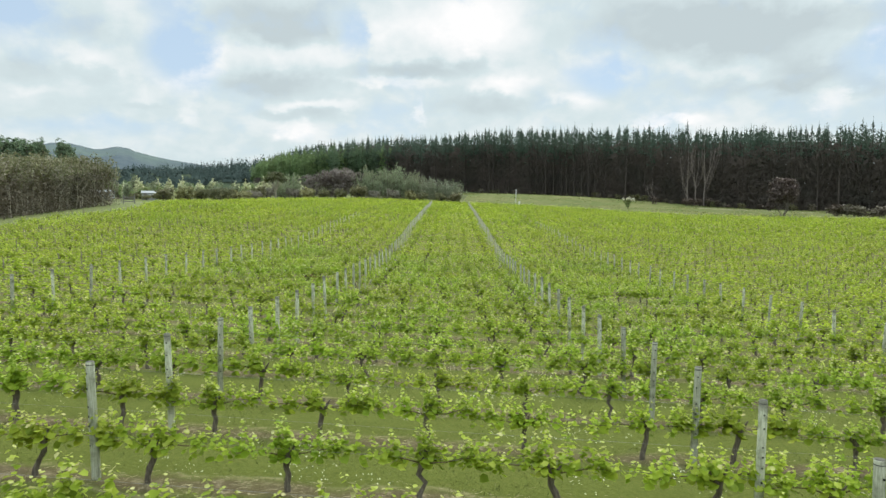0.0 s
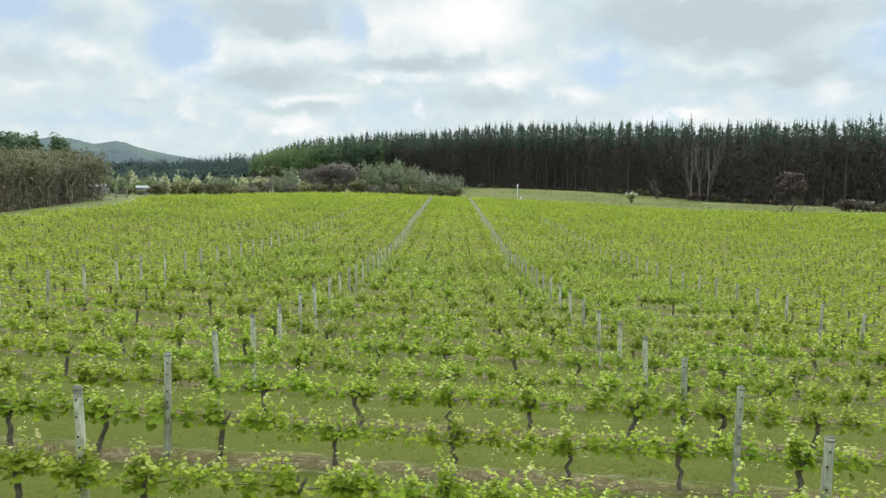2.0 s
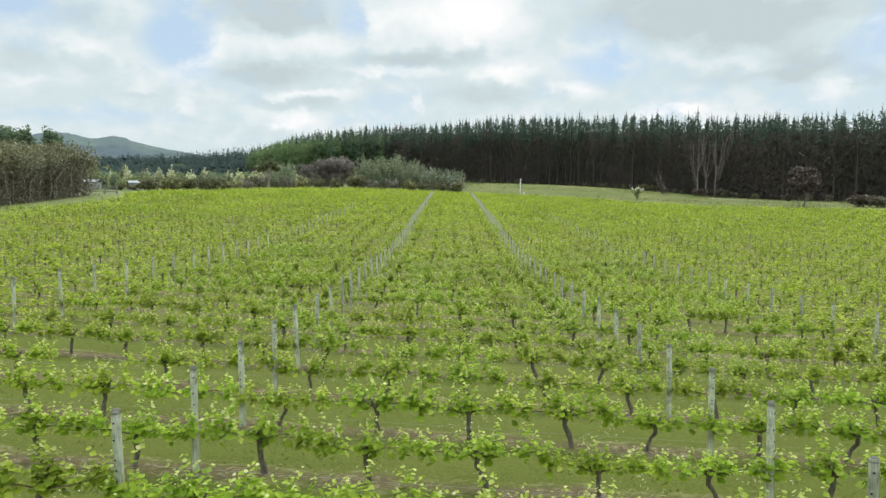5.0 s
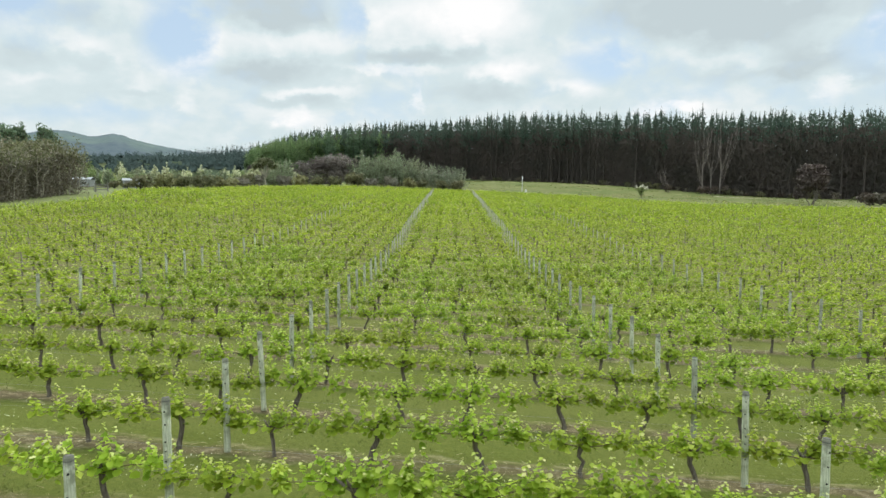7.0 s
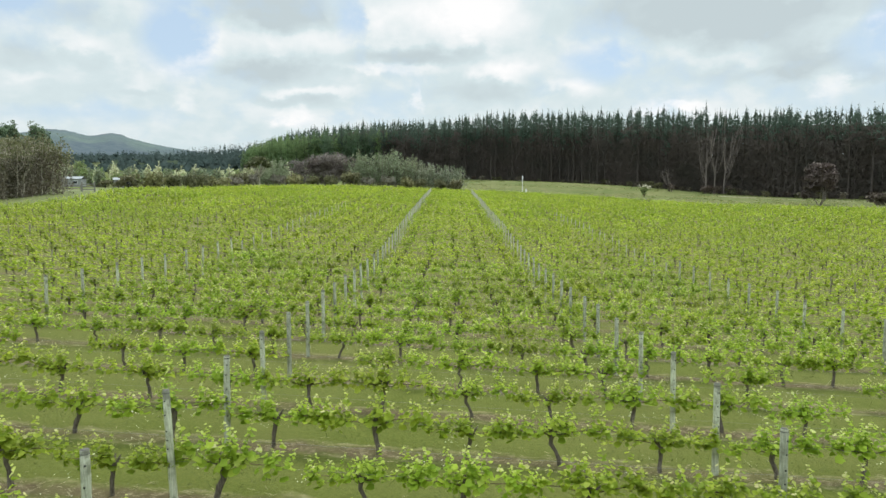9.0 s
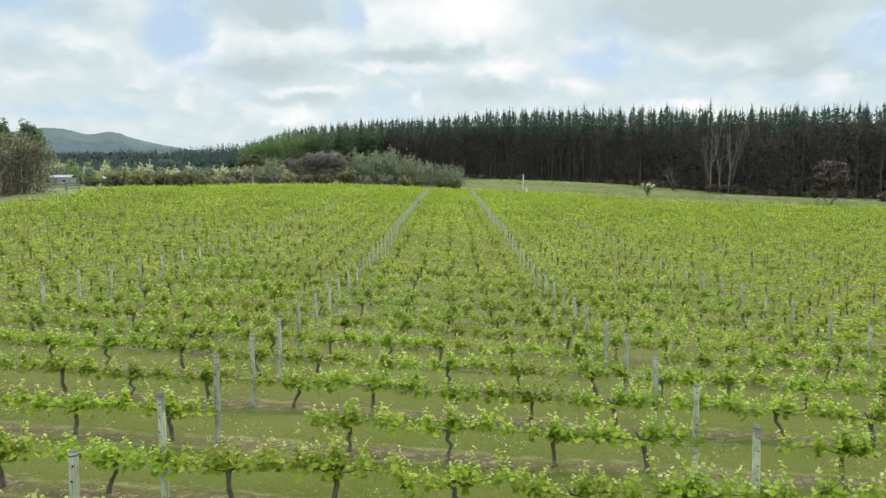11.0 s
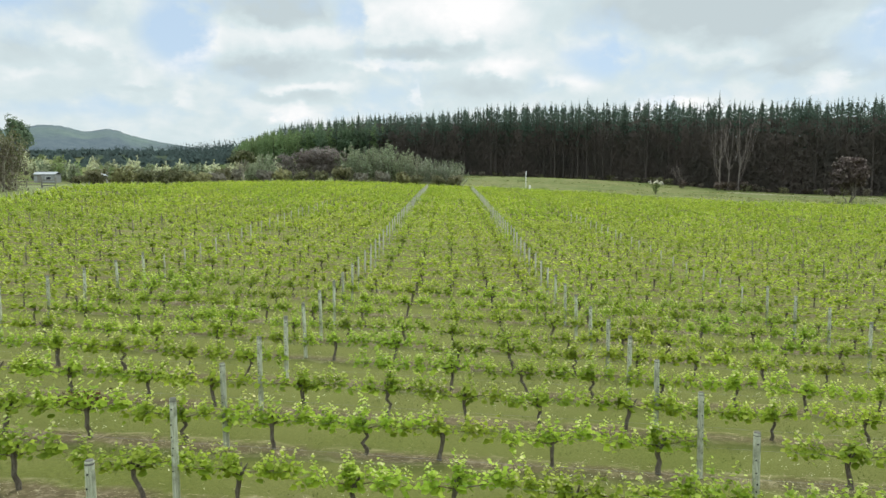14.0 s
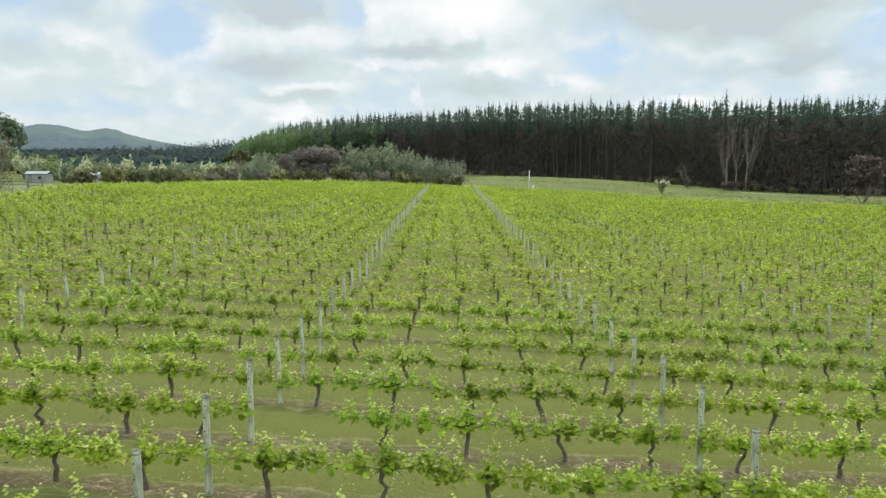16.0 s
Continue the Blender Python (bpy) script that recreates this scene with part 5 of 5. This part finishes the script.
def build_lone_tree():
    t = broadleaf("umbrella_tree", broadleaf_meshes(433, 7.2, [(0, 0, 6.7, 2.0, 1.9, 0.8), (-1.6, 0, 5.7, 1.3, 1.3, 0.7), (1.6, 0.3, 5.8, 1.3, 1.3, 0.7), (0.3, 0, 7.3, 1.3, 1.2, 0.6)], 0.24, 2600, CANOPY_LEAF, BLEACHED, 0.30, 1, 0.2, 0.5),
                  "slim flat-topped evergreen tree with a pale trunk", "tree")
    put(t, -47.3, 183.0, 0, 1.1, sz=0.98)


build_lone_tree()


def build_flower_bush(x, y):
    """A small tree-like bush with cream flower heads."""
    t = thing("flowering_bush", (x, y, float(gz(x, y))), "small green bush topped with cream flower heads", "bush")
    wm, cm = broadleaf_meshes(441, 1.2, [(0, 0, 1.5, 0.85, 0.8, 0.8), (-0.4, 0, 2.2, 0.7, 0.6, 0.6), (0.5, 0, 2.3, 0.7, 0.6, 0.6)], 0.22, 700, BRIGHT_LEAF, DARK_BARK, 0.12, 1, 0.3, 0.5)
    part("stem", wm, t); part("leaves", cm, t, kind="stuff")
    global rng
    for bx, bz in ((-1.4, 3.1), (-0.2, 3.0), (0.3, 3.2), (1.35, 2.9), (0.9, 2.7)):
        m = 28
        c = np.array([bx, 0, bz]) + rng.normal(0, 0.2, (m, 3))
        part("flower_head", mesh_of("flower_head", *blades(c, rng.normal(size=(m, 3)), np.full(m, 0.24)), BLOSSOM), t, "cream flower head")
        part("flower_stalk", mesh_of("flower_stalk", *tube([(0, 0, 1.6), (bx * 0.6, 0, 2.2), (bx, 0, bz)], [0.05, 0.035, 0.02], 5), DARK_BARK), t)


build_flower_bush(51.3, 199.9)


def build_dead_trees():
    r = np.random.default_rng(55)
    for x, y, h, lean, stems in ((76.6, 224.0, 21.5, -0.05, 6), (79.4, 224.6, 18.5, 0.12, 4), (82.0, 224.0, 23.0, 0.36, 9), (67.0, 226.0, 6.5, -0.3, 2)):
        t = thing("dead_tree", (x, y, float(gz(x, y))), "tall bare grey-brown dead tree against the pines", "tree", "dead trees at the plantation edge")
        part("trunk", mesh_of("dead_trunk", *tube([(0, 0, -0.4), (0.1, 0, h * 0.16), (lean * 1.5, 0, h * 0.42)], [0.22, 0.18, 0.11], 7), PALE_WOOD, True), t)
        for s in range(stems):
            # long upswept limb, bowing out and then turning up, feathered with upright twigs
            q = (s + 0.5) / stems - 0.5
            out = (lean * 6 + q * h * 0.30) + r.normal(0, 0.4)
            side, top = r.normal(0, 0.9), h * r.uniform(0.68, 1.02)
            k = np.linspace(0, 1, 9)
            z0 = h * r.uniform(0.10, 0.40)
            L = np.stack([lean * 3.1 * (z0 / h) * (1 - k) + out * (1.25 * k - 0.25 * k ** 3) + 0.12 * np.sin(k * 9 + s), side * k, z0 + (top - z0) * k ** 1.45], 1)
            segs = [tube(L, np.linspace(0.065, 0.02, 9), 5)]
            for _ in range(26):
                w = r.uniform(0.12, 0.97)
                p0 = np.array([np.interp(w, k, L[:, i]) for i in range(3)])
                dx, ln = r.normal(0, 0.22) + (0.12 if out > 0 else -0.12), r.uniform(0.9, 2.4)
                segs.append(tube([p0, p0 + [dx * ln * 0.9, r.normal(0, 0.25), ln * 0.35], p0 + [dx * ln, r.normal(0, 0.35), ln]], [0.028, 0.022, 0.010], 3))
            part("limb", mesh_of("dead_limb", *join(segs), DEAD_WOOD, True), t)


build_dead_trees()


def build_edge_scrub():
    """Low scrub at the feet of the woods and by the field's right corner."""
    r = np.random.default_rng(65)
    kinds = [broadleaf("scrub_bush", broadleaf_meshes(460 + i, 1.6, blob_set(460 + i, 1.7, 1.9, 0.1, 7), 0.26, 480, (RUST_LEAF, BROWN_LEAF, DARK_SHRUB)[i], DARK_BARK, 0.05, 3, 0.7, 0.6), "low tangled brown scrub bush", "shrub", "scrub along the plantation edge") for i in range(3)]
    P = along(FRONT[:7], 3.6)
    for x, y in P:
        put(kinds[int(r.integers(3))], x - 2 + r.normal(0, 1.2), y - 3.5 + r.normal(0, 1.2), r.uniform(0, 360), r.uniform(0.5, 1.15))
    for x, y in ((75, 221.5), (77.5, 222), (80.2, 222.4), (82.6, 221.6), (85, 221), (66, 224.5)):
        put(kinds[0], x, y, r.uniform(0, 360), r.uniform(0.9, 1.2), sz=r.uniform(1.1, 1.6))
    for i in range(16):
        put(kinds[int(r.integers(2))], 94 + 1.7 * i + r.normal(0, 0.6), 168 - 0.55 * i + r.normal(0, 1.5), r.uniform(0, 360), r.uniform(1.0, 1.5))


build_edge_scrub()

# ---------------------------------------------------------------- built things in the distance
WHITE_PAINT = plain_material("white_paint", (0.62, 0.62, 0.60), 0.6, vary=0.15)
GREY_WALL = plain_material("pale_grey_boards", (0.27, 0.28, 0.28), 0.8, vary=0.12, scale=2)
ROOF = plain_material("pale_steel_roof", (0.24, 0.25, 0.255), 0.45, 0.2, 0.08, 1.0)
GLASS = plain_material("dark_window_glass", (0.03, 0.035, 0.04), 0.1)
RAIL = plain_material("weathered_rail_timber", (0.20, 0.19, 0.17), 0.9)


def box_bm(sx, sy, sz, at, bev=0.01):
    bm = bmesh.new()
    bmesh.ops.create_cube(bm, size=1)
    bmesh.ops.scale(bm, vec=(sx, sy, sz), verts=bm.verts)
    bmesh.ops.translate(bm, vec=at, verts=bm.verts)
    bmesh.ops.bevel(bm, geom=bm.edges, offset=bev, segments=1, affect="EDGES")
    return bm


def build_shed(name, x, y, w, d, h, turn, label):
    t = thing(name, (x, y, float(gz(x, y))), label, "building", turn=turn)
    part_bm("wall", box_bm(w, 0.14, h, (0, -d / 2, h / 2)), GREY_WALL, t)
    part_bm("wall", box_bm(w, 0.14, h, (0, d / 2, h / 2)), GREY_WALL, t)
    for s in (-1, 1):
        part_bm("wall", box_bm(0.14, d - 0.14, h, (s * (w / 2 - 0.07), 0, h / 2)), GREY_WALL, t)
    for s in (-1, 1):
        bm = box_bm(w + 0.5, d / 2 + 0.5, 0.08, (0, 0, 0))
        bmesh.ops.rotate(bm, cent=(0, 0, 0), matrix=Matrix.Rotation(radians(-18 * s), 3, "X"), verts=bm.verts)
        bmesh.ops.translate(bm, vec=(0, s * (d / 4 + 0.1), h + 0.32), verts=bm.verts)
        part_bm("roof", bm, ROOF, t, "pale steel roof sheet")
    wd = part_bm("window", box_bm(1.4, 0.10, 0.9, (w * 0.2, -d / 2 - 0.06, h * 0.55)), WHITE_PAINT, t, "white window frame")
    part_bm("pane", box_bm(1.2, 0.04, 0.7, (w * 0.2, -d / 2 - 0.12, h * 0.55), 0.004), GLASS, wd, "dark pane")
    dr = part_bm("door", box_bm(0.9, 0.08, 2.0, (-w * 0.25, -d / 2 - 0.05, 1.0)), RAIL, t, "dark door")
    part_bm("handle", box_bm(0.06, 0.08, 0.12, (-w * 0.25 + 0.35, -d / 2 - 0.12, 1.0)), WIRE, dr)


build_shed("shed", -106.6, 208, 5.2, 3.6, 2.2, 6, "pale grey farm shed with a steel roof in the paddock")
build_shed("hut", -87.0, 196, 4.0, 3.2, 2.0, 20, "small pale hut with a dark window behind the hedge")


def build_pole(x, y):
    t = thing("white_pole", (x, y, float(gz(x, y))), "thin white pole with a meter box in the grass bank", "pole")
    part("shaft", mesh_of("pole_shaft", *tube([(0, 0, -0.3), (0, 0, 2.5), (0.06, 0, 5.0)], [0.11, 0.10, 0.08], 8), WHITE_PAINT, True), t)
    part_bm("meter_box", box_bm(0.45, 0.35, 1.3, (1.0, 0.1, 0.85), 0.03), WHITE_PAINT, t, "white upright meter box")
    part_bm("box_foot", box_bm(0.3, 0.25, 0.4, (1.0, 0.1, 0.1), 0.02), RAIL, t)


build_pole(18.3, 196)


def build_gate(x, y, turn):
    t = thing("farm_gate", (x, y, float(gz(x, y))), "dark timber rail panel beside the track", "gate", turn=turn)
    for px in (-1.1, 1.1):
        part_bm("gate_post", box_bm(0.22, 0.22, 1.9, (px, 0, 0.85)), RAIL, t)
    for z in (0.45, 0.9, 1.35):
        part_bm("rail", box_bm(2.2, 0.08, 0.2, (0, -0.12, z)), RAIL, t)


build_gate(-66.5, 140, 5)


def build_rail_fence():
    r = np.random.default_rng(8)
    f = thing("rail_fence", (-92, 143, float(gz(-92, 143))), "pale timber rail fence along the track", "fence")
    o = np.array([-92, 143, float(gz(-92, 143))])
    for i in range(10):
        x = -92 + 2.5 * i
        g = float(gz(x, 143))
        part_bm("fence_post", box_bm(0.12, 0.12, 1.3, (x - o[0], 0, g - o[2] + 0.6)), RAIL, f)
        if i < 9:
            for z in (0.5, 1.0):
                part_bm("fence_rail", box_bm(2.44, 0.05, 0.14, (x - o[0] + 1.25, -0.085, (g + float(gz(x + 2.5, 143))) / 2 - o[2] + z)), PALE_WOOD, f)


build_rail_fence()


def track_dirt():
    m, nt, b = shader("pale_track_dirt", 0.95)
    g = nt.nodes.new("ShaderNodeNewGeometry")
    n = tex_noise(nt, g.outputs["Position"], 1.1, 6, 0.7)
    nt.links.new(ramp(nt, n, ((0.38, (0.12, 0.135, 0.06)), (0.52, (0.20, 0.195, 0.12)), (0.68, (0.34, 0.31, 0.23)))), b.inputs["Base Color"])
    bump(nt, b, n, 0.6, 0.05)
    return m


TRACK = track_dirt()


def build_track(line, label):
    """Pale worn farm track."""
    line = np.array(line, float)
    P = along(line, 1.0)
    d = unit(np.gradient(P, axis=0))
    s = np.stack([-d[:, 1], d[:, 0]], 1)
    V = []
    for i, (p, q) in enumerate(zip(P, s)):
        w = 1.7 + 1.0 * noise.noise(Vector((i * 0.25, 2, 1)))
        for o in (-w, -w * 0.3, w * 0.3, w):
            x, y = p + q * o
            V.append((x, y, float(gz(x, y)) + 0.05 + (0.03 if abs(o) < w * 0.5 else 0)))
    k = len(P)
    i, j = np.meshgrid(np.arange(k - 1), np.arange(3), indexing="ij")
    F = np.stack([i * 4 + j, i * 4 + j + 1, (i + 1) * 4 + j + 1, (i + 1) * 4 + j], -1).reshape(-1, 4)
    tagged(new("road_track", mesh_of("road_track", V, F, TRACK, True)), label, "track", kind="structure")


build_track(((75, 213), (86, 202), (94, 193), (104, 182), (118, 172)), "pale worn dirt track along the plantation")
build_track(((-112, 153), (-90, 149), (-72, 147.5), (-64, 149)), "pale farm track behind the gate")


def build_tussocks():
    """Rough dry tussocks on the bank before the woods."""
    global rng
    rng = np.random.default_rng(91)
    C, N, S = [], [], []
    front = FRONT[::-1]
    for _ in range(4200):
        x, y = rng.uniform(4, 118), rng.uniform(165, 300)
        edge = float(np.interp(x, front[:, 0], front[:, 1])) - 3
        if y < back_edge(min(x, 92)) + 3 or y > edge:
            continue
        if noise.noise(Vector((x * 0.09, y * 0.09, 2))) < 0.02 and edge - y > 9:
            continue
        m = 7
        s = rng.uniform(0.3, 0.7)
        C.append(np.stack([x + rng.normal(0, 0.3, m), y + rng.normal(0, 0.3, m), np.full(m, float(gz(x, y)) + 0.16 * s)], 1))
        N.append(rng.normal(size=(m, 3)) * [1, 1, 0.35]); S.append(rng.uniform(0.2, 0.42, m) * s)
    tagged(new("dry_tussocks", mesh_of("dry_tussocks", *blades(np.vstack(C), np.vstack(N), np.concatenate(S), 1.2), TUSSOCK)), "rough dull green and straw tussocks on the bank", "grass", kind="stuff")


TUSSOCK = leaf_material("bank_tussock", ((0.0, (0.15, 0.185, 0.06)), (0.6, (0.21, 0.235, 0.09)), (1.0, (0.40, 0.36, 0.22))), 0.45, 0.9)
build_tussocks()
